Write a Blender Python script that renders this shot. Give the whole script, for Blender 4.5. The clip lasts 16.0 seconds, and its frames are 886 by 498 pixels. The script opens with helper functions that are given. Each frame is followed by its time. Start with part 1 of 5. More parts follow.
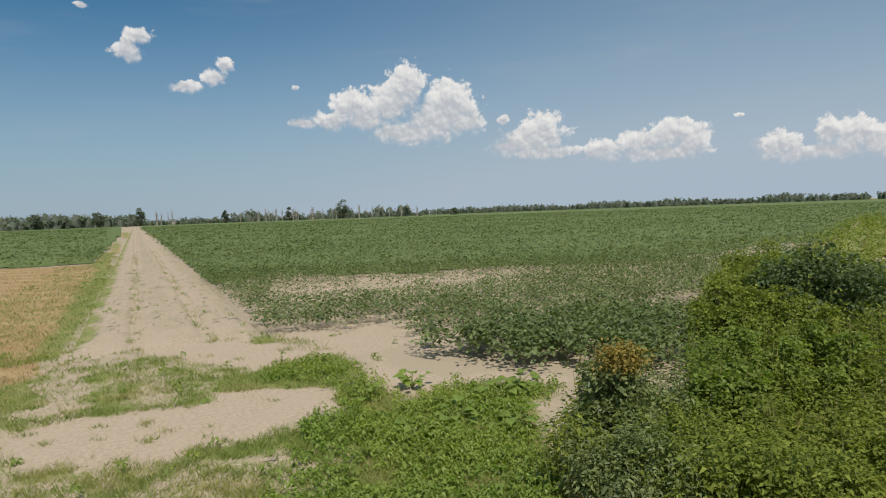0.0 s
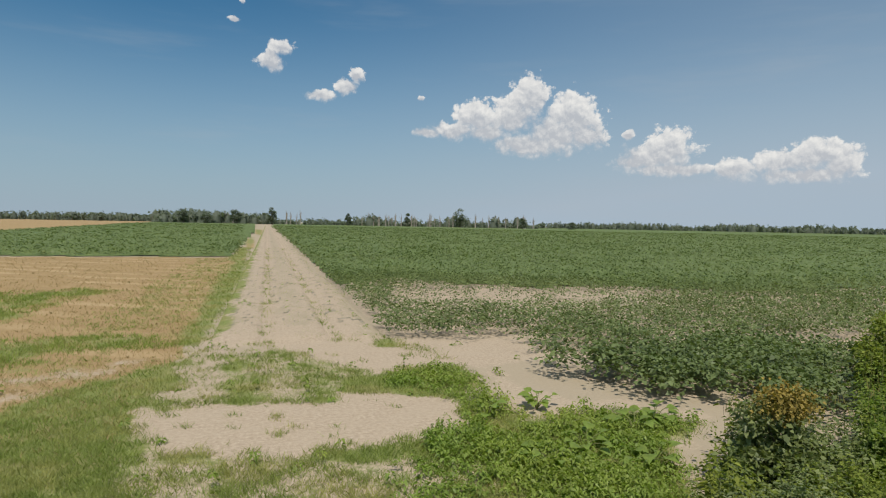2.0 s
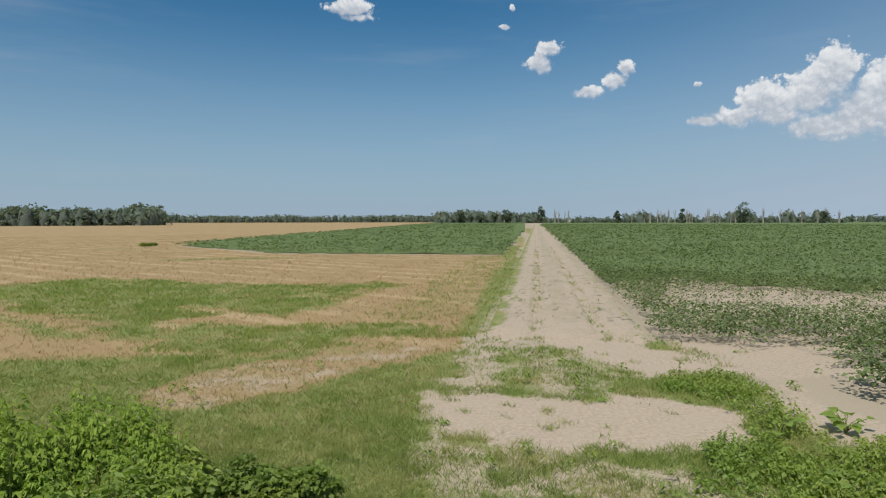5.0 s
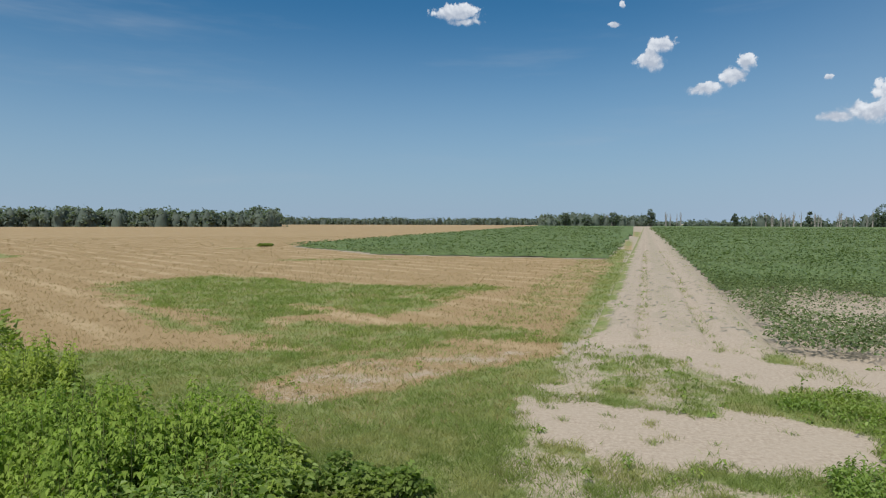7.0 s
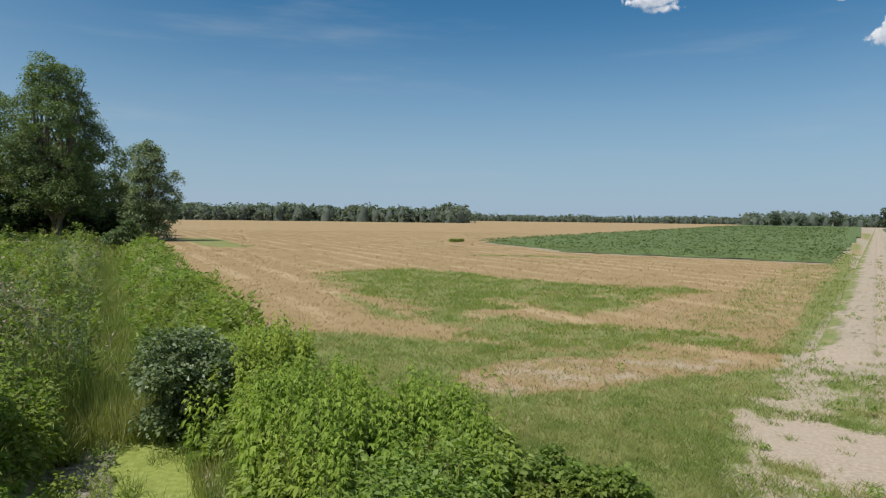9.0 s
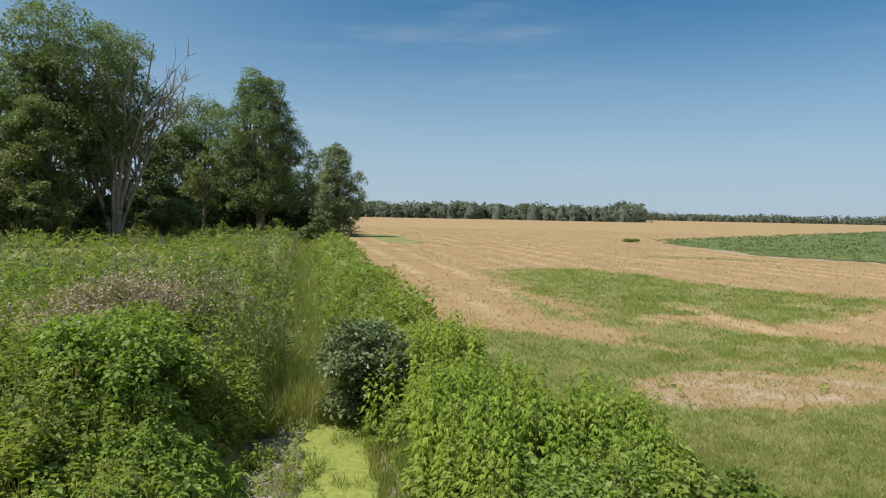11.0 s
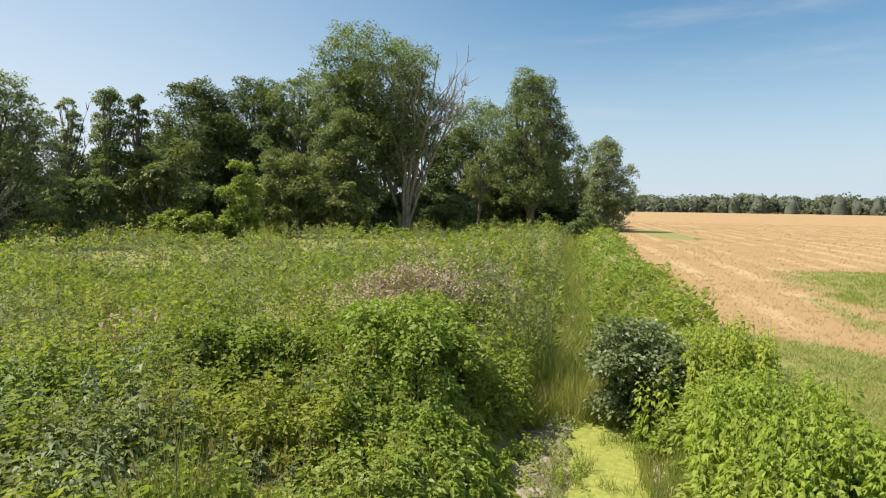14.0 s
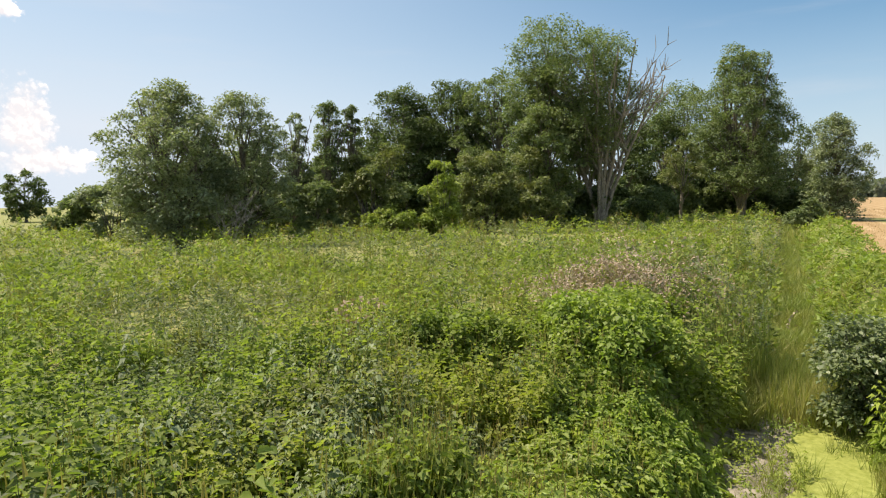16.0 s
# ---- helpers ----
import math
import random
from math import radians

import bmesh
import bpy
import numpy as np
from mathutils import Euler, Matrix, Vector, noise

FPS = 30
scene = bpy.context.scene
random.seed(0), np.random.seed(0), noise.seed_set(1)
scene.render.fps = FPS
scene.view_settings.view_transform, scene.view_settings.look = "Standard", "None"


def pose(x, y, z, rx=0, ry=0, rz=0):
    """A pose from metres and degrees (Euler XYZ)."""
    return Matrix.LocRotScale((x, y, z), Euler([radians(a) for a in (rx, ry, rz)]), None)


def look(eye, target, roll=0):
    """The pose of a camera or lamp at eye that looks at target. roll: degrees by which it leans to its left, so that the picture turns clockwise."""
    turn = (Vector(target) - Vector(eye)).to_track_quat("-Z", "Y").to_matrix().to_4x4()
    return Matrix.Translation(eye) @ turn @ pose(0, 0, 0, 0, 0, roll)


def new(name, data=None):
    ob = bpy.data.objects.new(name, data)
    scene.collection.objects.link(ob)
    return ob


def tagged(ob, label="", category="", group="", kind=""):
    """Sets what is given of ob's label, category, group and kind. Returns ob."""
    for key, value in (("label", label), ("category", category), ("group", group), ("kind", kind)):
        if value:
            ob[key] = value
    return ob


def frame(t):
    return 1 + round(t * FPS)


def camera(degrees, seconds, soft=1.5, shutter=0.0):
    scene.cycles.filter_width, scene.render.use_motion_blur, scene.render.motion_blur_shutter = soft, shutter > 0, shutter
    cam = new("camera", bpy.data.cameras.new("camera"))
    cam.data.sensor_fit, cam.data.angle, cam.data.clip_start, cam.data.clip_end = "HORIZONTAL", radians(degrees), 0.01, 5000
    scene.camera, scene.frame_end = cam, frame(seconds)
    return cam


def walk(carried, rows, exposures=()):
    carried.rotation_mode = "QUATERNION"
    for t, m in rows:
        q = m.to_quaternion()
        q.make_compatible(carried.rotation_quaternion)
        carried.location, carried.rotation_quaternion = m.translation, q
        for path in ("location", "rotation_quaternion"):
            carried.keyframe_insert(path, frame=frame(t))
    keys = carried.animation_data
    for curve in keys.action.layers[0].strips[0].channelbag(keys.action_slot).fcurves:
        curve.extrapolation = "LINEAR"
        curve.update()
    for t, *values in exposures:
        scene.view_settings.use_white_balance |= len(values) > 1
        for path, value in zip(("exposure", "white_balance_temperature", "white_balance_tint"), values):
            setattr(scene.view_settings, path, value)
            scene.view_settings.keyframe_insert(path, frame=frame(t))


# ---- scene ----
# ---- camera ----
cam = camera(70.0, 16.0, soft=1.15)
PATH = [
    # seconds, x, y, yaw, pitch, roll
    (0.0, 0.34, -0.32, -25.93, -3.31, 2.02),
    (0.5, 0.31, -0.21, -24.22, -3.25, 0.85),
    (1.0, 0.26, -0.09, -21.77, -2.34, -0.32),
    (1.5, 0.22, 0.02, -18.59, -2.08, -0.50),
    (2.0, 0.16, 0.10, -15.50, -2.21, -1.06),
    (2.5, 0.10, 0.12, -12.19, -2.40, -2.19),
    (3.0, 0.06, 0.10, -7.60, -2.69, -1.80),
    (3.5, 0.06, 0.06, -1.88, -2.88, -1.22),
    (4.0, 0.10, 0.07, 2.60, -2.79, -0.65),
    (6.5, 0.16, 0.13, 14.83, -2.35, 0.10),
    (7.0, 0.20, 0.18, 17.77, -2.37, -0.16),
    (7.5, 0.19, 0.17, 21.49, -2.72, -0.40),
    (8.0, 0.16, 0.08, 25.57, -2.82, 0.26),
    (8.5, 0.08, -0.05, 30.45, -2.66, -0.42),
    (9.0, -0.07, -0.07, 34.46, -2.77, -0.75),
    (11.5, -0.22, 0.02, 53.42, -3.18, -1.07),
    (12.0, -0.31, 0.08, 56.97, -3.22, -1.11),
    (12.5, -0.34, 0.07, 60.72, -3.47, -1.60),
    (13.0, -0.35, 0.04, 64.66, -3.78, -1.21),
    (13.5, -0.33, 0.02, 69.45, -4.08, -0.34),
    (14.0, -0.31, -0.01, 73.67, -4.02, -0.75),
    (14.5, -0.26, -0.06, 78.03, -4.17, -0.03),
    (15.0, -0.16, -0.11, 83.24, -4.36, 0.83),
    (15.5, -0.05, -0.17, 87.46, -4.55, 0.69),
    (16.0, 0.06, -0.21, 90.95, -4.45, 1.02),
]
walk(cam, [(t, pose(x, y, 3.0, 90 + p, r, yaw)) for t, x, y, yaw, p, r in PATH],
     [(0.0, 0.28, 6700, 9), (4.0, 0.28, 6500, 8), (7.0, 0.29, 6050, 9), (9.0, 0.40, 6250, 9), (11.5, 0.70, 6700, 11), (12.5, 0.86, 7000, 13), (14.0, 1.12, 7300, 15), (15.0, 1.23, 7350, 16),
      (16.0, 1.14, 7400, 16)])

# ---- light ----
SUN_AZ, SUN_EL = 166.0, 58.0        # degrees to the left of the track, degrees above the horizon
sun_dir = Vector((-math.sin(radians(SUN_AZ)) * math.cos(radians(SUN_EL)),
                  math.cos(radians(SUN_AZ)) * math.cos(radians(SUN_EL)), math.sin(radians(SUN_EL))))
sun = new("sun", bpy.data.lights.new("sun", "SUN"))
sun.data.energy, sun.data.angle, sun.data.color = 3.4, radians(0.53), (1.0, 0.95, 0.86)
sun.matrix_world = look((0, 0, 50), Vector((0, 0, 50)) - sun_dir)

rng = np.random.default_rng(11)


def add(nt, kind, **values):
    """A node with its inputs set by name."""
    n = nt.nodes.new(kind)
    for key, value in values.items():
        sock = n.inputs[int(key[1:])] if key[0] == "i" and key[1:].isdigit() else n.inputs[key.replace("_", " ")]
        if isinstance(value, bpy.types.NodeSocket):
            nt.links.new(value, sock)
        else:
            sock.default_value = value
    return n


def calc(nt, op, a, b=0.0, c=0.0, clamp=False):
    n = add(nt, "ShaderNodeMath", i0=a, i1=b, i2=c)
    n.operation, n.use_clamp = op, clamp
    return n.outputs[0]


def blend(nt, fac, a, b, mode="MIX"):
    n = nt.nodes.new("ShaderNodeMix")
    n.data_type, n.blend_type = "RGBA", mode
    for sock, value in ((n.inputs[0], fac), (n.inputs[6], a), (n.inputs[7], b)):
        if isinstance(value, bpy.types.NodeSocket):
            nt.links.new(value, sock)
        else:
            sock.default_value = value if isinstance(value, float) else (*value[:3], 1.0)
    return n.outputs[2]


def remap(nt, value, lo, hi, a=0.0, b=1.0):
    n = add(nt, "ShaderNodeMapRange", i0=value, i1=lo, i2=hi, i3=a, i4=b)
    n.interpolation_type = "SMOOTHSTEP"
    return n.outputs[0]


def grain(nt, vec, scale, detail=4.0, rough=0.55, out=0):
    return add(nt, "ShaderNodeTexNoise", Vector=vec, Scale=scale, Detail=detail, Roughness=rough).outputs[out]


# the sky: clear blue with fair-weather cumulus
# clouds: azimuth and elevation of a puff, its half width and half height, in degrees
TOWERS = [(-23.1, 11.3, 1.7, 1.9), (-21.5, 9.7, 2.1, 1.8), (-18.3, 9.5, 2.1, 1.5), (-16.5, 8.4, 2.3, 0.9), (-13.8, 8.2, 1.2, 0.4), (-26.8, 9.5, 2.5, 2.3),
          (-25.5, 8.1, 3.0, 1.8), (-28.0, 8.0, 1.8, 1.3), (-22.9, 7.2, 3.2, 1.0), (-19.2, 8.3, 2.1, 0.9)]
FAR_ROW = [(-35.0, 6.7, 2.3, 1.7), (-33.5, 6.1, 2.5, 1.2), (-32.0, 5.6, 1.8, 0.8), (-40.1, 5.0, 1.7, 1.0), (-35.5, 5.0, 3.9, 0.6), (-43.6, 5.5, 2.3, 1.0),
           (-45.9, 6.0, 2.1, 1.2), (-47.5, 5.4, 1.3, 1.5), (-45.0, 4.4, 3.6, 0.6), (-53.9, 4.5, 1.7, 1.2), (-57.2, 5.3, 0.9, 1.1), (-59.2, 4.9, 1.8, 1.2),
           (-60.6, 4.3, 1.8, 1.3), (-56.6, 3.7, 3.8, 0.6), (-64.0, 5.0, 3.0, 1.8), (-69.0, 5.2, 3.0, 1.5), (124.0, 6.0, 2.0, 3.2), (123.0, 3.6, 3.4, 1.2)]
SMALL = [(-1.1, 14.7, 1.1, 0.65), (-0.1, 13.6, 1.2, 0.95), (-4.4, 11.0, 1.3, 0.5), (-6.5, 11.8, 0.9, 0.7), (-7.6, 12.9, 0.7, 0.6), (16.0, 17.4, 1.4, 0.3), (16.5, 18.1, 2.0, 0.75),
         (2.9, 16.6, 0.45, 0.24), (2.2, 18.1, 0.28, 0.3), (-13.3, 11.1, 0.4, 0.24), (-31.6, 8.0, 0.45, 0.38), (-51.1, 7.0, 0.3, 0.16), (125.0, 14.2, 1.2, 0.9)]
world = bpy.data.worlds.new("World")
scene.world = world
world.use_nodes = True
wt = world.node_tree
wt.nodes.clear()
sky = wt.nodes.new("ShaderNodeTexSky")
sky.sky_type, sky.sun_disc = "NISHITA", False
sky.sun_elevation, sky.sun_rotation = radians(SUN_EL), radians(-SUN_AZ)
sky.air_density, sky.dust_density, sky.ozone_density = 1.0, 1.4, 3.0
way = wt.nodes.new("ShaderNodeTexCoord").outputs["Generated"]
xyz = add(wt, "ShaderNodeSeparateXYZ", Vector=way).outputs
deg = 180 / math.pi
az = calc(wt, "MULTIPLY", calc(wt, "ARCTAN2", calc(wt, "MULTIPLY", xyz[0], -1.0), xyz[1]), deg)
el = calc(wt, "MULTIPLY", calc(wt, "ARCSINE", xyz[2]), deg)
flat = add(wt, "ShaderNodeCombineXYZ", X=az, Y=el).outputs[0]
warp = add(wt, "ShaderNodeVectorMath", i0=grain(wt, flat, 0.55, 7.0, 0.62, 1), i1=(0.5, 0.5, 0.5))
warp.operation = "SUBTRACT"
warped = add(wt, "ShaderNodeVectorMath", i0=warp.outputs[0], i1=(1.1, 0.9, 0.0), i2=flat)
warped.operation = "MULTIPLY_ADD"
body, base = None, None
for ca, ce, ra, re in TOWERS + FAR_ROW + SMALL:
    d = add(wt, "ShaderNodeVectorMath", i0=warped.outputs[0], i1=(1 / ra, 1 / re, 0.0), i2=(-ca / ra, -ce / re, 0.0))
    d.operation = "MULTIPLY_ADD"
    l = add(wt, "ShaderNodeVectorMath", i0=d.outputs[0])
    l.operation = "LENGTH"
    v = calc(wt, "SUBTRACT", 1.0, l.outputs["Value"])
    body = v if body is None else calc(wt, "SMOOTH_MAX", body, v, 0.15)
    low = calc(wt, "MULTIPLY", calc(wt, "SUBTRACT", ce, el), 1 / re)
    low = calc(wt, "SUBTRACT", low, l.outputs["Value"])
    base = low if base is None else calc(wt, "MAXIMUM", base, low)


def billow(vec):
    """Cauliflower heads, large and small."""
    n = add(wt, "ShaderNodeTexVoronoi", Vector=vec, Scale=0.95, Detail=3.0, Roughness=0.6, Lacunarity=2.2)
    n.normalize = True
    return calc(wt, "SUBTRACT", 1.0, n.outputs["Distance"])


puffs = billow(warped.outputs[0])
moved = add(wt, "ShaderNodeVectorMath", i0=warped.outputs[0], i1=(-0.16, 0.30, 0.0)).outputs[0]
relief = calc(wt, "SUBTRACT", puffs, billow(moved))
cover = calc(wt, "ADD", body, calc(wt, "MULTIPLY", calc(wt, "SUBTRACT", puffs, 0.70), 2.1))
soft = remap(wt, base, -0.9, 0.1, 0.0, 0.55)
cover = remap(wt, cover, calc(wt, "MULTIPLY_ADD", soft, -0.2, -0.12), calc(wt, "MULTIPLY_ADD", soft, 0.9, 0.16), 0.0, 0.94)
wisp_vec = wt.nodes.new("ShaderNodeVectorMath")
wisp_vec.operation = "MULTIPLY"
wt.links.new(flat, wisp_vec.inputs[0])
wisp_vec.inputs[1].default_value = (0.03, 0.2, 1.0)
wisps = remap(wt, grain(wt, wisp_vec.outputs[0], 1.0, 5.0, 0.6), 0.5, 0.85, 0.0, 0.35)
lift = remap(wt, base, -1.1, 0.0, 0.0, 0.62)
shade = calc(wt, "ADD", calc(wt, "MULTIPLY", relief, 2.4), calc(wt, "SUBTRACT", 0.72, lift), clamp=True)
cloud_col = blend(wt, shade, (7.8, 8.2, 9.0), (13.2, 13.1, 13.0))
haze = remap(wt, el, -4.0, 20.0, 0.92, 0.0)
to_sun = add(wt, "ShaderNodeVectorMath", i0=way, i1=tuple(sun_dir))
to_sun.operation = "DOT_PRODUCT"
thick = calc(wt, "ADD", remap(wt, az, -55.0, 10.0, 0.36, 0.0), remap(wt, az, 45.0, 115.0, 0.0, 0.14))
haze = calc(wt, "ADD", haze, thick)
haze = calc(wt, "ADD", haze, remap(wt, to_sun.outputs["Value"], 0.0, 0.75, 0.0, 0.45), clamp=True)
air = blend(wt, haze, blend(wt, 1.0, sky.outputs[0], (0.46, 1.05, 1.26), "MULTIPLY"), (6.0, 7.4, 9.0))
air = blend(wt, wisps, air, (6.6, 7.2, 8.0))
col = blend(wt, cover, air, cloud_col)
bg = add(wt, "ShaderNodeBackground", Color=col, Strength=0.052)
wt.links.new(bg.outputs[0], add(wt, "ShaderNodeOutputWorld").inputs[0])


# ---- materials ----
def material(name):
    m = bpy.data.materials.new(name)
    m.use_nodes = True
    m.node_tree.nodes.clear()
    return m, m.node_tree


def finish(nt, shader):
    nt.links.new(shader, add(nt, "ShaderNodeOutputMaterial").inputs[0])


def leaf_material(name, dark, light, alt, alt_amount=0.4, patch=0.4, rough=0.5, glow=0.35, sheen=0.3):
    """Foliage: each leaf its own tone, larger patches drawn towards another tone, light passing through."""
    m, nt = material(name)
    rnd = nt.nodes.new("ShaderNodeNewGeometry").outputs["Random Per Island"]
    where = nt.nodes.new("ShaderNodeTexCoord").outputs["Object"]
    tone = blend(nt, rnd, dark, light)
    patchy = remap(nt, grain(nt, where, patch, 3.0), 0.42, 0.68, 0.0, alt_amount)
    tone = blend(nt, patchy, tone, alt)
    tone = blend(nt, remap(nt, grain(nt, where, patch * 9, 2.0), 0.3, 0.7, 0.0, 0.35), tone, tuple(c * 0.6 for c in dark))
    p = add(nt, "ShaderNodeBsdfPrincipled", Base_Color=tone, Roughness=rough)
    p.inputs["Specular IOR Level"].default_value = sheen
    lit = blend(nt, 1.0, tone, (1.25, 1.4, 0.6), "MULTIPLY")
    mix = add(nt, "ShaderNodeMixShader", i0=glow, i1=p.outputs[0], i2=add(nt, "ShaderNodeBsdfTranslucent", Color=lit).outputs[0])
    finish(nt, mix.outputs[0])
    return m


def bark_material(name, dark, light):
    m, nt = material(name)
    where = nt.nodes.new("ShaderNodeTexCoord").outputs["Object"]
    st = nt.nodes.new("ShaderNodeVectorMath")
    st.operation = "MULTIPLY"
    nt.links.new(where, st.inputs[0])
    st.inputs[1].default_value = (1.0, 1.0, 0.15)
    g = grain(nt, st.outputs[0], 14.0, 6.0, 0.65)
    tone = blend(nt, remap(nt, g, 0.35, 0.65), dark, light)
    tone = blend(nt, remap(nt, grain(nt, where, 1.1), 0.45, 0.7, 0.0, 0.4), tone, (0.12, 0.13, 0.08))
    p = add(nt, "ShaderNodeBsdfPrincipled", Base_Color=tone, Roughness=0.9)
    p.inputs["Specular IOR Level"].default_value = 0.15
    b = add(nt, "ShaderNodeBump", Height=g, Strength=0.6, Distance=0.03)
    nt.links.new(b.outputs[0], p.inputs["Normal"])
    finish(nt, p.outputs[0])
    return m


def ground_material():
    """Bare pale earth, straw litter and short turf, by what grows where."""
    m, nt = material("field_ground")
    where = nt.nodes.new("ShaderNodeTexCoord").outputs["Object"]

    def cover_of(key):
        n = nt.nodes.new("ShaderNodeAttribute")
        n.attribute_name = key
        return n.outputs["Fac"]
    fine, mid, big = grain(nt, where, 14.0, 8.0, 0.72), grain(nt, where, 1.3, 5.0, 0.6), grain(nt, where, 0.16, 3.0)
    earth = blend(nt, remap(nt, fine, 0.3, 0.7), (0.31, 0.24, 0.175), (0.46, 0.37, 0.28))
    earth = blend(nt, remap(nt, mid, 0.4, 0.7, 0.0, 0.6), earth, (0.40, 0.32, 0.24))
    pebble = add(nt, "ShaderNodeTexVoronoi", Vector=where, Scale=16.0)
    earth = blend(nt, remap(nt, pebble.outputs["Distance"], 0.05, 0.25, 0.25, 0.0), earth, (0.48, 0.43, 0.36))
    litter = blend(nt, remap(nt, fine, 0.35, 0.65), (0.265, 0.18, 0.09), (0.355, 0.25, 0.13))
    litter = blend(nt, remap(nt, big, 0.4, 0.65, 0.0, 0.5), litter, (0.325, 0.222, 0.115))
    row = nt.nodes.new("ShaderNodeTexWave")
    row.bands_direction = "X"
    turn = nt.nodes.new("ShaderNodeMapping")
    turn.inputs["Rotation"].default_value = (0, 0, radians(-62.3))
    nt.links.new(where, turn.inputs[0])
    nt.links.new(turn.outputs[0], row.inputs[0])
    row.inputs["Scale"].default_value, row.inputs["Distortion"].default_value = 0.14, 0.7
    litter = blend(nt, calc(nt, "MULTIPLY", remap(nt, row.outputs["Fac"], 0.55, 0.97, 0.0, 0.55), remap(nt, big, 0.38, 0.6)), litter, (0.47, 0.35, 0.205))
    turf = blend(nt, remap(nt, fine, 0.3, 0.7), (0.14, 0.165, 0.052), (0.235, 0.26, 0.09))
    turf = blend(nt, remap(nt, mid, 0.4, 0.65, 0.0, 0.65), turf, (0.29, 0.245, 0.12))
    soil = blend(nt, fine, (0.29, 0.235, 0.165), (0.42, 0.345, 0.26))
    mud = blend(nt, remap(nt, grain(nt, where, 5.0, 6.0, 0.7), 0.35, 0.65), (0.10, 0.095, 0.055), (0.30, 0.265, 0.21))
    rag = calc(nt, "MULTIPLY", calc(nt, "SUBTRACT", calc(nt, "ADD", calc(nt, "MULTIPLY", mid, 0.6), calc(nt, "MULTIPLY", fine, 0.4)), 0.5), 1.9)
    tone = soil
    for key, what in (("straw", litter), ("turf", turf), ("bare", earth), ("mud", mud)):
        amount = remap(nt, calc(nt, "ADD", cover_of(key), rag), 0.32, 0.68)
        tone = blend(nt, amount, tone, what)
    p = add(nt, "ShaderNodeBsdfPrincipled", Base_Color=tone, Roughness=0.95)
    p.inputs["Specular IOR Level"].default_value = 0.1
    b = add(nt, "ShaderNodeBump", Height=calc(nt, "ADD", fine, calc(nt, "MULTIPLY", mid, 2.0)), Strength=0.45, Distance=0.02)
    nt.links.new(b.outputs[0], p.inputs["Normal"])
    finish(nt, p.outputs[0])
    return m


def plain_material(name, a, b, scale, rough=0.8, bump=0.3):
    m, nt = material(name)
    where = nt.nodes.new("ShaderNodeTexCoord").outputs["Object"]
    g = grain(nt, where, scale, 6.0, 0.65)
    tone = blend(nt, remap(nt, g, 0.3, 0.7), a, b)
    p = add(nt, "ShaderNodeBsdfPrincipled", Base_Color=tone, Roughness=rough)
    p.inputs["Specular IOR Level"].default_value = 0.12
    n = add(nt, "ShaderNodeBump", Height=g, Strength=bump, Distance=0.02)
    nt.links.new(n.outputs[0], p.inputs["Normal"])
    finish(nt, p.outputs[0])
    return m


M_GROUND = ground_material()
M_SOY = leaf_material("soybean_leaf", (0.085, 0.12, 0.04), (0.20, 0.25, 0.10), (0.23, 0.255, 0.12), 0.35, 0.12, 0.5, 0.30)
M_WEED = leaf_material("ragweed_leaf", (0.12, 0.175, 0.038), (0.28, 0.35, 0.085), (0.35, 0.345, 0.075), 0.5, 0.35, 0.6, 0.45, 0.2)
M_WEED_BRIGHT = leaf_material("bright_weed_leaf", (0.15, 0.22, 0.042), (0.295, 0.385, 0.09), (0.35, 0.37, 0.085), 0.5, 0.35, 0.5, 0.42, 0.3)
M_WEED_DARK = leaf_material("dark_weed_leaf", (0.085, 0.118, 0.052), (0.225, 0.268, 0.13), (0.25, 0.235, 0.095), 0.45, 0.3, 0.58, 0.36, 0.22)
M_RAGWEED = leaf_material("giant_ragweed_leaf", (0.15, 0.225, 0.034), (0.34, 0.44, 0.085), (0.42, 0.43, 0.085), 0.45, 0.5, 0.7, 0.40, 0.1)
M_RAGWEED_DULL = leaf_material("grey_ragweed_leaf", (0.12, 0.17, 0.085), (0.29, 0.355, 0.19), (0.31, 0.355, 0.16), 0.45, 0.4, 0.55, 0.34, 0.35)
M_THICKET = leaf_material("thicket_leaf", (0.10, 0.15, 0.032), (0.25, 0.325, 0.08), (0.30, 0.34, 0.075), 0.45, 0.7, 0.6, 0.42, 0.2)
M_CORNER = leaf_material("yellowing_weed_leaf", (0.11, 0.145, 0.026), (0.265, 0.305, 0.062), (0.33, 0.31, 0.06), 0.5, 0.5, 0.65, 0.36, 0.15)
M_SEED = leaf_material("dry_seed_head", (0.22, 0.20, 0.06), (0.36, 0.31, 0.11), (0.30, 0.20, 0.08), 0.4, 0.5, 0.7, 0.3)
M_GRASS = leaf_material("grass_blade", (0.15, 0.20, 0.045), (0.31, 0.355, 0.10), (0.41, 0.36, 0.15), 0.75, 0.8, 0.6, 0.4)
M_REGROWTH = leaf_material("regrowth_blade", (0.145, 0.21, 0.04), (0.30, 0.38, 0.085), (0.36, 0.37, 0.10), 0.45, 0.4, 0.6, 0.4)
M_REED = leaf_material("reed_blade", (0.15, 0.20, 0.05), (0.32, 0.37, 0.11), (0.36, 0.31, 0.10), 0.6, 0.6, 0.5, 0.42)
M_STRAW = leaf_material("straw", (0.33, 0.235, 0.115), (0.45, 0.335, 0.185), (0.37, 0.27, 0.145), 0.4, 0.3, 0.7, 0.2)
M_GOLD = leaf_material("golden_flower", (0.22, 0.16, 0.035), (0.36, 0.26, 0.06), (0.22, 0.20, 0.06), 0.5, 2.0, 0.7, 0.2)
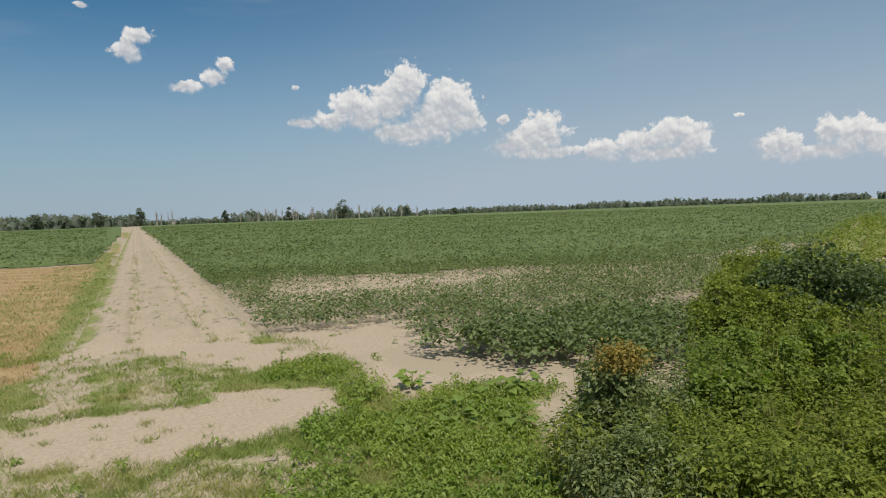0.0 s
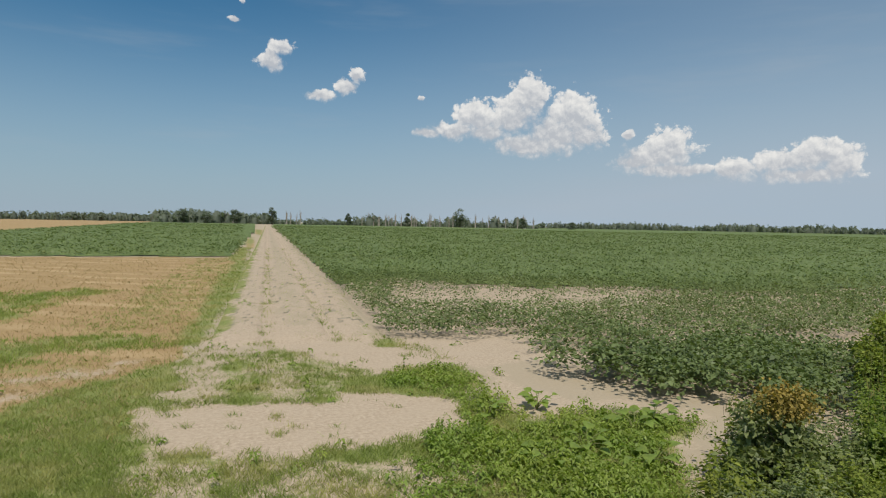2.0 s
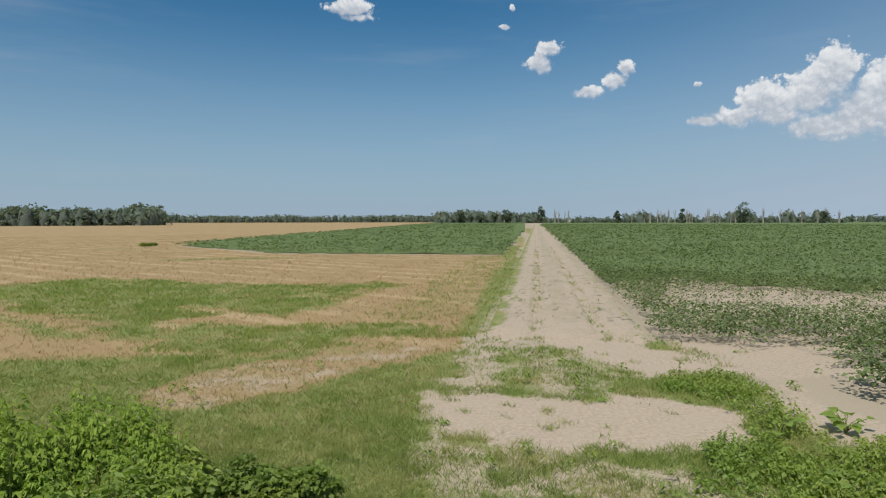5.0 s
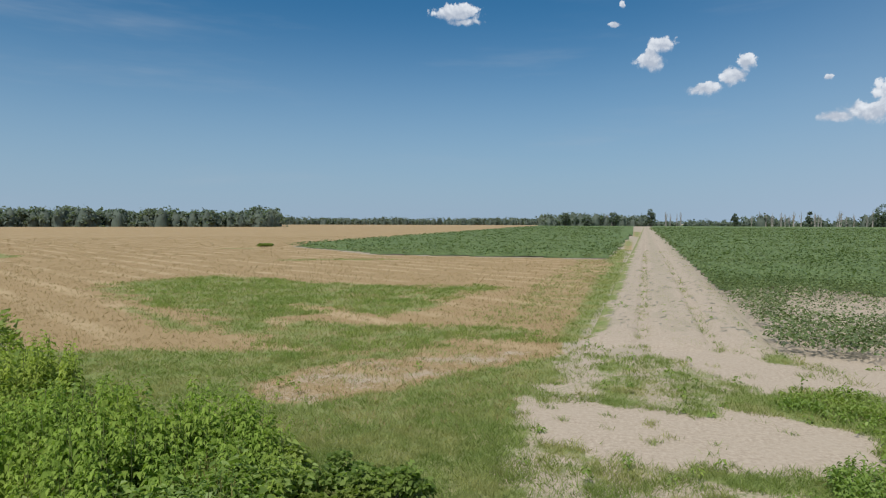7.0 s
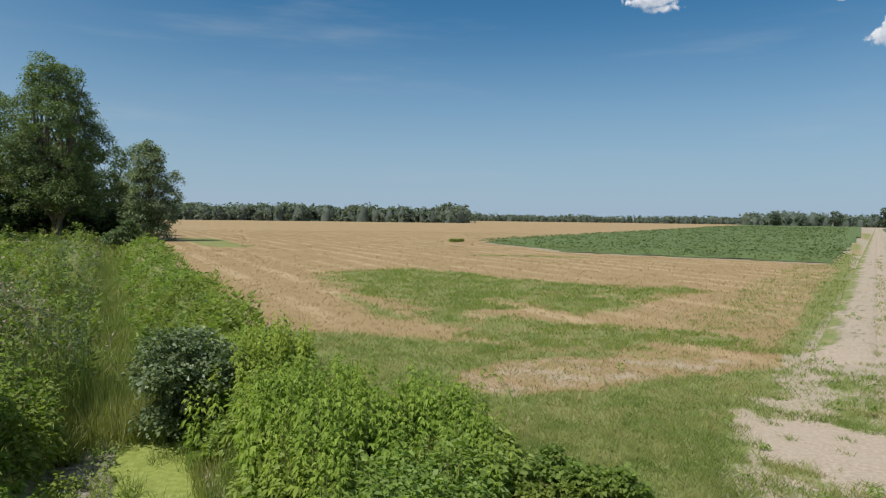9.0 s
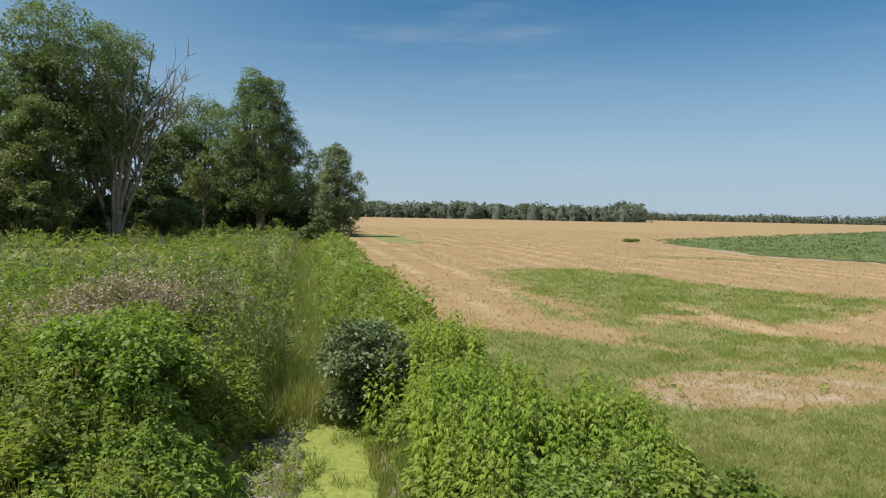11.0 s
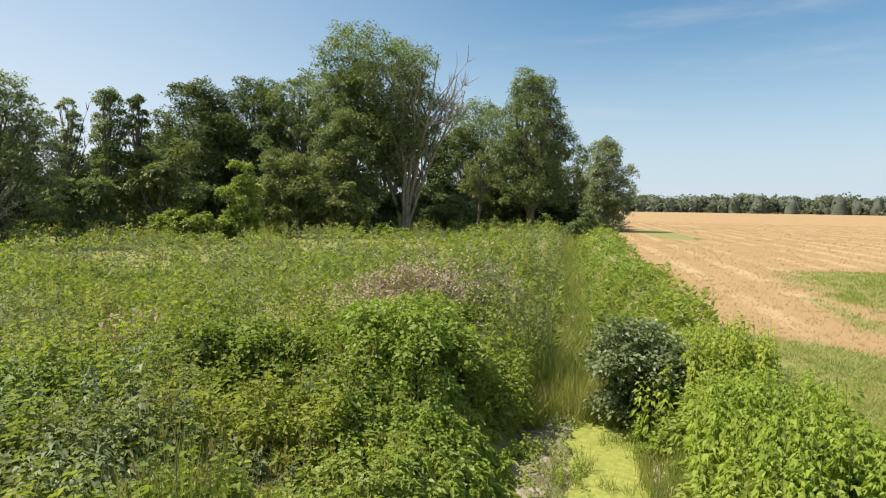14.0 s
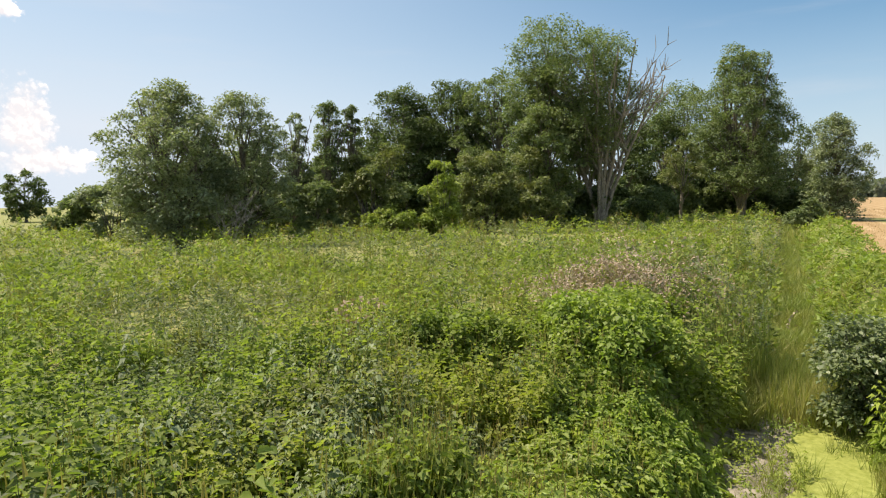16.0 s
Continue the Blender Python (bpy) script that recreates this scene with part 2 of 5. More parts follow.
M_TREE = leaf_material("maple_leaf", (0.095, 0.135, 0.06), (0.23, 0.285, 0.135), (0.23, 0.26, 0.105), 0.4, 0.25, 0.55, 0.36, 0.2)
# grey-green leaf, its colour lightened and greyed further for a veil of sun glare
M_TREE_PALE = leaf_material("pale_tree_leaf", (0.13, 0.165, 0.095), (0.31, 0.36, 0.215), (0.31, 0.33, 0.18), 0.4, 0.3, 0.5, 0.33, 0.25)
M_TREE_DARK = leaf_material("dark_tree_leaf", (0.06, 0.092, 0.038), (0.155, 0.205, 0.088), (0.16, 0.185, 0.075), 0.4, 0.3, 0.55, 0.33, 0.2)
M_SHRUB = leaf_material("shrub_leaf", (0.105, 0.14, 0.05), (0.25, 0.29, 0.11), (0.27, 0.25, 0.105), 0.5, 0.5, 0.5, 0.33, 0.4)
M_VINE = leaf_material("vine_leaf", (0.17, 0.235, 0.052), (0.34, 0.405, 0.115), (0.32, 0.34, 0.09), 0.5, 0.6, 0.5, 0.46, 0.35)
M_PRIVET = leaf_material("privet_leaf", (0.075, 0.11, 0.045), (0.21, 0.26, 0.115), (0.28, 0.31, 0.17), 0.4, 3.0, 0.45, 0.3, 0.45)
# distance haze painted in: leaves paler, greyer and bluer, with softened contrast
M_FAR_HAZED = leaf_material("far_leaf_hazed", (0.13, 0.155, 0.125), (0.195, 0.225, 0.18), (0.20, 0.215, 0.17), 0.4, 0.05, 0.8, 0.4, 0.05)
M_BARK = bark_material("grey_bark", (0.075, 0.064, 0.05), (0.22, 0.195, 0.16))
M_PALEBARK = bark_material("pale_bark", (0.13, 0.115, 0.09), (0.32, 0.285, 0.235))
M_DEADWOOD = bark_material("dead_wood", (0.20, 0.175, 0.145), (0.42, 0.38, 0.33))
M_STEM = plain_material("weed_stem", (0.10, 0.13, 0.04), (0.20, 0.20, 0.08), 6.0)
M_DRY = leaf_material("dry_weed", (0.26, 0.20, 0.145), (0.46, 0.37, 0.29), (0.36, 0.27, 0.17), 0.5, 0.8, 0.7, 0.2)
M_DUCKWEED = plain_material("duckweed_film", (0.18, 0.21, 0.042), (0.295, 0.32, 0.09), 9.0, 0.6, 0.4)
M_CANOPY = plain_material("soybean_canopy", (0.06, 0.088, 0.026), (0.175, 0.22, 0.08), 5.0, 0.7, 0.8)


# ---- builders ----
def mesh_np(name, co, faces, mat, smooth=False, cover=None):
    """A mesh from vertices (n, 3) and an array of faces with the same number of corners each."""
    me = bpy.data.meshes.new(name)
    co, faces = np.asarray(co, dtype=np.float32), np.asarray(faces, dtype=np.int32)
    k = faces.shape[1]
    me.vertices.add(len(co))
    me.vertices.foreach_set("co", co.ravel())
    me.loops.add(faces.size)
    me.loops.foreach_set("vertex_index", faces.ravel())
    me.polygons.add(len(faces))
    me.polygons.foreach_set("loop_start", np.arange(0, faces.size, k, dtype=np.int32))
    if smooth:
        me.polygons.foreach_set("use_smooth", np.ones(len(faces), dtype=bool))
    for key, values in (cover or {}).items():
        me.attributes.new(key, "FLOAT", "POINT").data.foreach_set("value", np.asarray(values, dtype=np.float32))
    me.update(calc_edges=True)
    me.materials.append(mat)
    return me


def part(name, me, parent, label=""):
    ob = new(name, me)
    ob.parent = parent
    return tagged(ob, label)


def unit(v):
    return v / np.maximum(np.linalg.norm(v, axis=1, keepdims=True), 1e-9)


def leaf_geo(p, d, length, width, droop=0.25, fold=0.18, simple=False, fine=False):
    """Drooping leaves at p, pointing along d: folded blades with an outline, four corners further off, three far off."""
    n = len(p)
    d = unit(d)
    length = np.broadcast_to(length, n)[:, None]
    width = np.broadcast_to(width, n)[:, None]
    side = unit(np.cross(d, np.array([0, 0, 1.0]) + rng.normal(0, 0.45, (n, 3))))
    up = np.cross(side, d)
    tip = p + d * length - np.array([0, 0, 1.0]) * droop * length
    if simple:
        return np.stack([p - side * width, p + side * width, tip], 1).reshape(-1, 3), np.arange(3 * n).reshape(n, 3)
    if fine:
        sag = np.array([0, 0, 1.0]) * droop * length
        a, b, rib = p + d * length * 0.30 - sag * 0.06, p + d * length * 0.68 - sag * 0.40, up * width * fold * 2.2
        co = np.stack([p, a + side * width + rib, b + side * width * 0.72 + rib * 0.7, tip, b - side * width * 0.72 + rib * 0.7, a - side * width + rib], 1).reshape(-1, 3)
        k = 6 * np.arange(n)[:, None]
        return co, np.concatenate([k + np.array([[0, 1, 2, 3]]), k + np.array([[0, 3, 4, 5]])])
    mid = p + d * length * 0.45
    co = np.stack([p, mid + side * width + up * fold * width, tip, mid - side * width + up * fold * width], 1).reshape(-1, 3)
    return co, np.arange(4 * n).reshape(n, 4)


def blade_geo(p, height, width, lean, simple=True):
    """Grass blades: slim leaning spikes, or bent strips that narrow to the tip."""
    n = len(p)
    a = rng.uniform(0, 2 * np.pi, n)
    s = np.stack([np.cos(a), np.sin(a), np.zeros(n)], 1)
    b = rng.uniform(0, 2 * np.pi, n)
    bend = np.stack([np.cos(b), np.sin(b), np.zeros(n)], 1) * (np.broadcast_to(lean, n) * rng.uniform(0.2, 1.0, n))[:, None]
    h = np.broadcast_to(height, n)[:, None] * np.array([[0, 0, 1.0]])
    w = np.broadcast_to(width, n)[:, None]
    if simple:
        return np.stack([p - s * w, p + s * w, p + h + bend], 1).reshape(-1, 3), np.arange(3 * n).reshape(n, 3)
    mid, tip = p + h * 0.6 + bend * 0.4, p + h + bend
    co = np.stack([p - s * w, p + s * w, mid + s * w * 0.85, mid - s * w * 0.85, tip + s * w * 0.15, tip - s * w * 0.15], 1).reshape(-1, 3)
    k = 6 * np.arange(n)[:, None]
    return co, np.concatenate([k + np.array([[0, 1, 2, 3]]), k + np.array([[3, 2, 4, 5]])])


def join(*geos):
    cos, faces, start = [], [], 0
    for co, f in geos:
        cos.append(co)
        faces.append(f + start)
        start += len(co)
    return np.concatenate(cos), np.concatenate(faces)


def tube_geo(path, radii, sides=6):
    path = np.asarray(path, float)
    n = len(path)
    tang = unit(np.gradient(path, axis=0))
    ref = np.array([1.0, 0.13, 0.07])
    u = unit(np.cross(tang, ref))
    v = np.cross(tang, u)
    a = np.linspace(0, 2 * np.pi, sides, endpoint=False)
    ring = (u[:, None] * np.cos(a)[None, :, None] + v[:, None] * np.sin(a)[None, :, None]) * np.asarray(radii)[:, None, None]
    co = (path[:, None] + ring).reshape(-1, 3)
    i, j = np.meshgrid(np.arange(n - 1), np.arange(sides), indexing="ij")
    k = (j + 1) % sides
    f = np.stack([i * sides + j, i * sides + k, (i + 1) * sides + k, (i + 1) * sides + j], -1).reshape(-1, 4)
    return co, f


def lattice(ix, iy, seed):
    h = np.sin(ix * 127.1 + iy * 311.7 + seed * 74.7) * 43758.5453
    return h - np.floor(h)


def fbm(x, y, scale, seed=0, octaves=3):
    """Smooth random relief in 0..1."""
    total, amp, norm = 0.0, 1.0, 0.0
    x, y = np.asarray(x, float) / scale, np.asarray(y, float) / scale
    for o in range(octaves):
        ix, iy = np.floor(x), np.floor(y)
        fx, fy = x - ix, y - iy
        fx, fy = fx * fx * (3 - 2 * fx), fy * fy * (3 - 2 * fy)
        v = (lattice(ix, iy, seed + o) * (1 - fx) + lattice(ix + 1, iy, seed + o) * fx) * (1 - fy) + \
            (lattice(ix, iy + 1, seed + o) * (1 - fx) + lattice(ix + 1, iy + 1, seed + o) * fx) * fy
        total, norm = total + v * amp, norm + amp
        amp, x, y = amp * 0.5, x * 2.03, y * 2.03
    return total / norm


def ease(v, lo, hi):
    t = np.clip((v - lo) / (hi - lo), 0, 1)
    return t * t * (3 - 2 * t)


def near_line(x, y, ax, ay, bx, by):
    dx, dy = bx - ax, by - ay
    t = np.clip(((x - ax) * dx + (y - ay) * dy) / (dx * dx + dy * dy), 0, 1)
    return np.hypot(x - ax - t * dx, y - ay - t * dy)


# ---- the lie of the land ----
def off(x, y):
    """Metres to the field side of the ditch's middle."""
    return 0.465 * x + 0.885 * y


def along(x, y):
    """Metres along the ditch, away from the crossing."""
    return -0.885 * x + 0.465 * y


def ground_z(x, y):
    o, s = np.abs(off(x, y) - 0.05), along(x, y)
    z = -0.83 * ease(2.0 - o, 0.0, 1.15) * ease(s, 4.0, 6.5)
    z = z + 0.10 * (fbm(x, y, 9.0, 3) - 0.5) * ease(np.hypot(x, y), 8, 30) * (np.abs(x - 1.05) > 3)
    z = z + 0.35 * np.exp(-(((x + 17.5) / 3.0) ** 2 + ((y - 3.8) / 2.2) ** 2))
    return z


def soy_left(x, y):
    edge = 54.5 + np.maximum(0, (-24 - x) * 0.83) + 1.5 * (fbm(x, y, 8, 5) - 0.5)
    return (y > edge) & (x < -2.6) & (x > -42 - (y - 68) * 0.115)


def weeds_right(x, y):
    edge = 3.2 + 0.55 * x + 1.2 * (fbm(x, y, 2.0, 8) - 0.5)
    return (y < edge) & (np.hypot(x, y) > 6.2) & (np.hypot(x, y) < 95.0) & (x > 1.19 * y + 0.9 * (fbm(x, y, 1.2, 9) - 0.5)) & (y > -12 + 0.3 * x)


def brush_right(x, y):
    return (near_line(x, y, 4.9, 4.6, 6.6, 6.4) < 1.0 + 0.8 * (fbm(x, y, 1.2, 10) - 0.5)) & ~weeds_right(x, y)


def in_outline(x, y, corners):
    """Signed metres inside a closed outline."""
    x, y = np.asarray(x, float), np.asarray(y, float)
    inside, d = np.zeros(x.shape, bool), np.full(x.shape, 1e9)
    for (ax, ay), (bx, by) in zip(corners, corners[1:] + corners[:1]):
        d = np.minimum(d, near_line(x, y, ax, ay, bx, by))
        if ay != by:
            inside ^= ((ay > y) != (by > y)) & (x < (bx - ax) * (y - ay) / (by - ay) + ax)
    return np.where(inside, d, -d)


REGROWTH = [(-25.2, 24.0), (-23.5, 29.0), (-19.1, 29.9), (-12.7, 27.8), (-7.1, 29.8), (-5.7, 28.4), (-6.6, 25.0), (-7.2, 21.7), (-7.7, 18.8), (-9.6, 19.3), (-10.8, 17.8),
            (-10.3, 15.2), (-13.7, 16.8)]
REGROWTH_NEAR = [(-9.8, 17.5), (-7.1, 17.3), (-4.3, 18.5), (-1.9, 17.5), (-1.0, 17.1), (-1.7, 15.9), (-3.0, 15.5), (-5.8, 13.0), (-6.7, 11.3), (-8.1, 11.7), (-9.4, 13.7)]
LITTER = [(-6.8, 10.0), (-6.5, 11.3), (-5.6, 12.7), (-4.0, 14.1), (-2.0, 15.4), (-1.5, 14.9), (-3.1, 12.2), (-4.4, 10.2), (-4.9, 9.2), (-6.0, 9.4)]
BARE_NEAR = [(-1.6, 10.7), (0.1, 10.8), (1.3, 10.8), (1.9, 11.5), (2.8, 11.3), (3.4, 10.6), (3.1, 9.4), (2.5, 8.5), (1.7, 8.0), (1.0, 8.0), (0.2, 8.3), (-0.9, 8.5), (-1.3, 9.3)]
BARE_MID = [(-1.3, 15.9), (-0.9, 18.6), (2.7, 18.2), (3.0, 15.7), (4.0, 13.3), (2.2, 12.2), (1.8, 13.2), (0.8, 15.1), (0.0, 15.8)]
BARE_SIDE = [(4.2, 13.8), (4.6, 15.6), (7.3, 16.1), (5.9, 13.6), (5.0, 12.3), (4.9, 11.0), (5.5, 10.0), (6.3, 10.0), (6.2, 9.2), (4.3, 9.3), (4.2, 11.0)]
BARE_STRIP = [(4.6, 27.3), (8.0, 28.6), (12.0, 27.2), (18.4, 24.2), (15.0, 20.8), (8.5, 20.4), (5.0, 21.2)]
GRASS_MID = [(-0.6, 14.8), (0.3, 15.6), (1.2, 14.1), (1.7, 12.7), (1.4, 11.0), (0.6, 10.7), (0.0, 10.9), (0.0, 11.7), (-0.5, 12.5)]
TUFT = [(2.2, 12.2), (3.0, 12.8), (4.3, 13.1), (4.2, 11.1), (3.6, 10.7), (2.9, 11.0), (2.2, 11.4)]
HERBS = [(3.3, 10.6), (4.0, 11.0), (4.4, 9.6), (5.7, 9.3), (6.6, 8.3), (5.2, 7.0), (4.4, 4.9), (3.0, 4.0), (1.0, 5.5), (1.7, 6.7), (2.6, 8.7)]
SOY_CLUMP = [(5.1, 12.6), (5.2, 10.9), (5.8, 10.0), (7.0, 9.6), (8.2, 8.2), (9.5, 7.7), (14.0, 11.5), (12.0, 14.2), (8.0, 13.0), (6.4, 13.1)]


def litter_strip(x, y):
    """The line of straw litter along the headland."""
    n = 0.8 * (fbm(x, y, 1.6, 23) - 0.5) + 0.5 * (fbm(x, y, 0.5, 24) - 0.5)
    return 0.9 * ease(in_outline(x, y, LITTER) + 0.9 * n, -0.25, 0.35)


def ragged(x, y):
    return 0.9 * (fbm(x, y, 1.4, 21) - 0.5) + 0.7 * (fbm(x, y, 0.45, 22) - 0.5)


def clump(x, y):
    return in_outline(x, y, SOY_CLUMP) + 2.6 * ragged(x, y) - 0.2


def soy_right(x, y):
    field = (x > 3.25 + 0.3 * (fbm(x, y, 1.5, 60) - 0.5)) & ~weeds_right(x, y)
    near = (y > 13.6 + 0.9 * (fbm(x, y, 1.2, 61) - 0.5)) | (clump(x, y) > 0.6)
    corner = (x > 5.0) | (y > 16.3 - 0.3 * (x - 3.2))
    return field & near & corner


def bare(x, y):
    n = ragged(x, y)
    d = ease(2.15 - np.abs(x - 1.0) + n, 0.0, 0.5) * ease(y, 15.5, 17.5) * (0.80 - (0.24 + 0.22 * ease(y, 28, 60)) * ease(0.6 - np.abs(x - 1.0), 0, .4) - 0.14 * ease(np.abs(x - 1.0), 1.2, 1.9) + 0.35 * (fbm(x, y, 3.0, 25) - 0.5))
    for outline, k, wild in ((BARE_NEAR, 1.0, 1.3), (BARE_MID, 0.95, 1.1), (BARE_SIDE, 0.95, 1.1), (BARE_STRIP, 0.82, 2.0)):
        d = np.maximum(d, k * ease(in_outline(x, y, outline) + wild * n, -0.45, 0.55))
    for ax, ay, bx, by, r, k in ((-0.7, 7.6, 2.0, 7.0, 1.1, 0.6), (-1.0, 11.4, -1.0, 15.0, 0.7, 0.66), (6.9, 8.7, 6.5, 8.2, 0.3, 0.8), (5.6, 8.0, 5.9, 7.6, 0.25, 0.6)):
        d = np.maximum(d, k * ease(r + n - near_line(x, y, ax, ay, bx, by), -0.3, 0.5))
    d = np.maximum(d, 0.55 * ease(in_outline(x, y, GRASS_MID) + 0.9 * n, -0.4, 0.2)) * (1 - 0.7 * ease(in_outline(x, y, TUFT) + 1.2 * n, -0.2, 0.4))
    return d * (1 - 0.5 * ease(clump(x, y), 0.0, 0.6))


def green_patch(x, y):
    """Green regrowth in the cut field and the turf of the headland."""
    n = 1.6 * (fbm(x, y, 3.0, 31) - 0.5)
    g = 0.0
    for ax, ay, bx, by, r, k in ((-27.0, 45.0, -20.0, 48.0, 1.3, 0.6), (-17.1, 17.8, -11.7, 14.7, 0.35, 0.8), (-46.0, 62.0, -43.5, 63.0, 0.9, 0.9),
                                 (-72.0, 49.0, -52.0, 39.0, 2.4, 0.8), (-1.65, 16.5, -1.6, 50.0, 0.5, 1.0), (-3.4, 20.0, -3.2, 52.0, 1.7, 0.36), (-2.2, 50.0, -2.2, 300.0, 0.7, 0.8)):
        g = np.maximum(g, k * ease(r + n * min(1.0, r) - near_line(x, y, ax, ay, bx, by), -0.6, 0.7))
    fray = 0.7 * n + 0.9 * (fbm(x, y, 0.7, 39) - 0.5) + 1.6 * (fbm(x / 3.2, y, 1.0, 35) - 0.5)
    thin = (1 - 0.6 * ease(fbm(x, y, 2.2, 38), 0.58, 0.70)) * (0.7 + 0.3 * ease(fbm(x, y, 0.8, 47), 0.36, 0.56))
    for outline, k in ((REGROWTH, 0.88), (REGROWTH_NEAR, 0.78)):
        g = np.maximum(g, k * ease(in_outline(x, y, outline) + 1.4 * fray, -0.9, 1.2) * thin)
    head = ease(15.2 + 0.30 * x + 0.6 * n - y, -0.8, 0.8) * (x < 3.5) * (1 - litter_strip(x, y)) * (0.6 + 0.7 * fbm(x, y, 1.3, 33))
    low = np.maximum(ease(in_outline(x, y, HERBS) + 0.7 * n, -0.3, 0.5), 0.8 * ease(5.5 - y, -0.5, 0.8) * (x > 1.0))
    tuft = ease(in_outline(x, y, TUFT) + 0.3 * n, -0.1, 0.3)
    tuft = np.maximum(tuft, 0.75 * ease(in_outline(x, y, GRASS_MID) + 0.5 * n, -0.2, 0.3) * ease(fbm(x, y, 0.5, 48), 0.42, 0.62))
    tuft = np.maximum(tuft, 0.7 * ease(0.5 + 0.3 * n - near_line(x, y, 3.0, 15.6, 4.0, 13.8), -0.1, 0.3))
    return np.maximum.reduce([g, head, low, tuft]) * np.ones_like(x)


def straw(x, y):
    """Straw lies over the cut field and its headland."""
    s = ((x < -1.7) & (off(x, y) > 3.3)).astype(float)
    s = np.maximum(s, litter_strip(x, y))
    return np.where(soy_left(x, y), 0.0, s)


def weed_zone(x, y):
    o, s = off(x, y), along(x, y)
    r = np.hypot(x, y)
    left = (o < -0.95 + 0.35 * ease(s, 11.5, 16.0) + 1.3 * (fbm(x, y, 2.0, 13) - 0.5)) & (s > 1.0) & (r > 2.6)
    right = (o > 0.85 - 0.35 * ease(s, 11.5, 16.0) + 0.55 * ease(10.5 - s, 0.0, 2.0) + 1.0 * (fbm(x, y, 2.0, 14) - 0.5)) & (o < 2.8 + 1.0 * (fbm(x, y, 3, 12) - 0.5) + 0.022 * s + 1.4 * ease(9.5 - s, 0.0, 3.5)) & (s > 3.9 + 0.4 * (o - 1)) & (x < -3.3 + 1.6 * (fbm(x, y, 0.9, 18) - 0.5))
    return left | right


# ---- ground ----
def polar_grid(az_deg, radii):
    a = np.radians(az_deg)
    x = -np.sin(a)[None, :] * radii[:, None]
    y = np.cos(a)[None, :] * radii[:, None]
    nr, na = x.shape
    i, j = np.meshgrid(np.arange(nr - 1), np.arange(na), indexing="ij")
    return x, y, i, j, na


view_az = np.arange(-78, 140, 0.65)
all_az = np.concatenate([view_az, np.arange(140, 281, 3.0)])
rings = np.concatenate([np.geomspace(2.0, 100, 165), np.geomspace(105, 4600, 40)])
gx, gy, gi, gj, na = polar_grid(all_az, rings)
gk = (gj + 1) % na
gf = np.stack([gi * na + gj, (gi + 1) * na + gj, (gi + 1) * na + gk, gi * na + gk], -1).reshape(-1, 4)
px, py = gx.ravel(), gy.ravel()
pz = ground_z(px, py)
centre = len(px)
co = np.concatenate([np.stack([px, py, pz], 1), [[0, 0, 0]]])
cx, cy = co[:, 0], co[:, 1]
damp = ease(1.35 - np.abs(off(cx, cy) - 0.05), 0.0, 0.4) * ease(along(cx, cy), 4.5, 6.0)
weedy = (weed_zone(cx, cy) | weeds_right(cx, cy)).astype(float)
me = bpy.data.meshes.new("ground")
me.from_pydata(co.tolist(), [], gf.tolist() + [(centre, j, (j + 1) % na) for j in range(na)])
for key, values in (("mud", 0.9 * damp), ("straw", straw(cx, cy)), ("turf", np.maximum(green_patch(cx, cy) * (1 - weedy * 0.5), weedy * 0.85) * (1 - 0.6 * damp)),
                    ("bare", np.maximum.reduce([0.48 * litter_strip(cx, cy), bare(cx, cy) * (1 - weedy * (np.abs(off(cx, cy)) > 1.3)), 0.75 * ((soy_right(cx, cy) & (cy < 60)) | ((cx > 3.3) & (cy > 13.0) & (cy < 19.0)))]))):
    me.attributes.new(key, "FLOAT", "POINT").data.foreach_set("value", values.astype(np.float32))
me.polygons.foreach_set("use_smooth", np.ones(len(me.polygons), dtype=bool))
me.materials.append(M_GROUND)
tagged(new("ground", me), "flat farmland of pale bare earth, straw stubble and turf", "ground", kind="structure")

# the two-rut dirt track, its crown and ruts a few centimetres high
ty = np.geomspace(15.5, 1500, 340)
tx = np.linspace(-2.35, 2.35, 48)
X, Y = np.meshgrid(tx, ty)
X = X + 1.0
rut = 0.11 * np.exp(-((np.abs(X - 1.0) - 0.85) / 0.17) ** 2)
Z = 0.035 + 0.035 * ease(2.3 - np.abs(X - 1.0), 0, 0.8) - rut + 0.03 * (fbm(X, Y, 0.5, 40) - 0.5) - 0.10 * ease(np.abs(X - 1.0), 2.05, 2.35)
Z = Z - 0.09 * ease(17.0 - Y, 0.0, 1.5)
i, j = np.meshgrid(np.arange(len(ty) - 1), np.arange(len(tx) - 1), indexing="ij")
w = len(tx)
tf = np.stack([i * w + j, i * w + j + 1, (i + 1) * w + j + 1, (i + 1) * w + j], -1).reshape(-1, 4)
tc = np.stack([X.ravel(), Y.ravel(), Z.ravel()], 1)
me = mesh_np("road", tc, tf, M_GROUND, True, {
    "bare": (bare(X, Y) * 1.02 - 0.42 * ease(fbm(X / 0.24, Y / 0.7, 1.0, 44, 2), 0.58, 0.74) * (np.abs(X - 1.0) < 1.9)).ravel(), "turf": (0.26 + 0.7 * ease(1.0 - X, 1.6, 2.1)).ravel(), "straw": 0 * X.ravel(),
    "mud": (0.50 * ease(fbm(X / 0.11, Y / 0.4, 1.0, 45, 2), 0.50, 0.66) * (np.abs(X - 1.0) < 2.0) * ease(Y, 17.0, 19.0)).ravel()})
tagged(new("road", me), "pale dry dirt farm track with two wheel ruts", "dirt track", kind="structure")

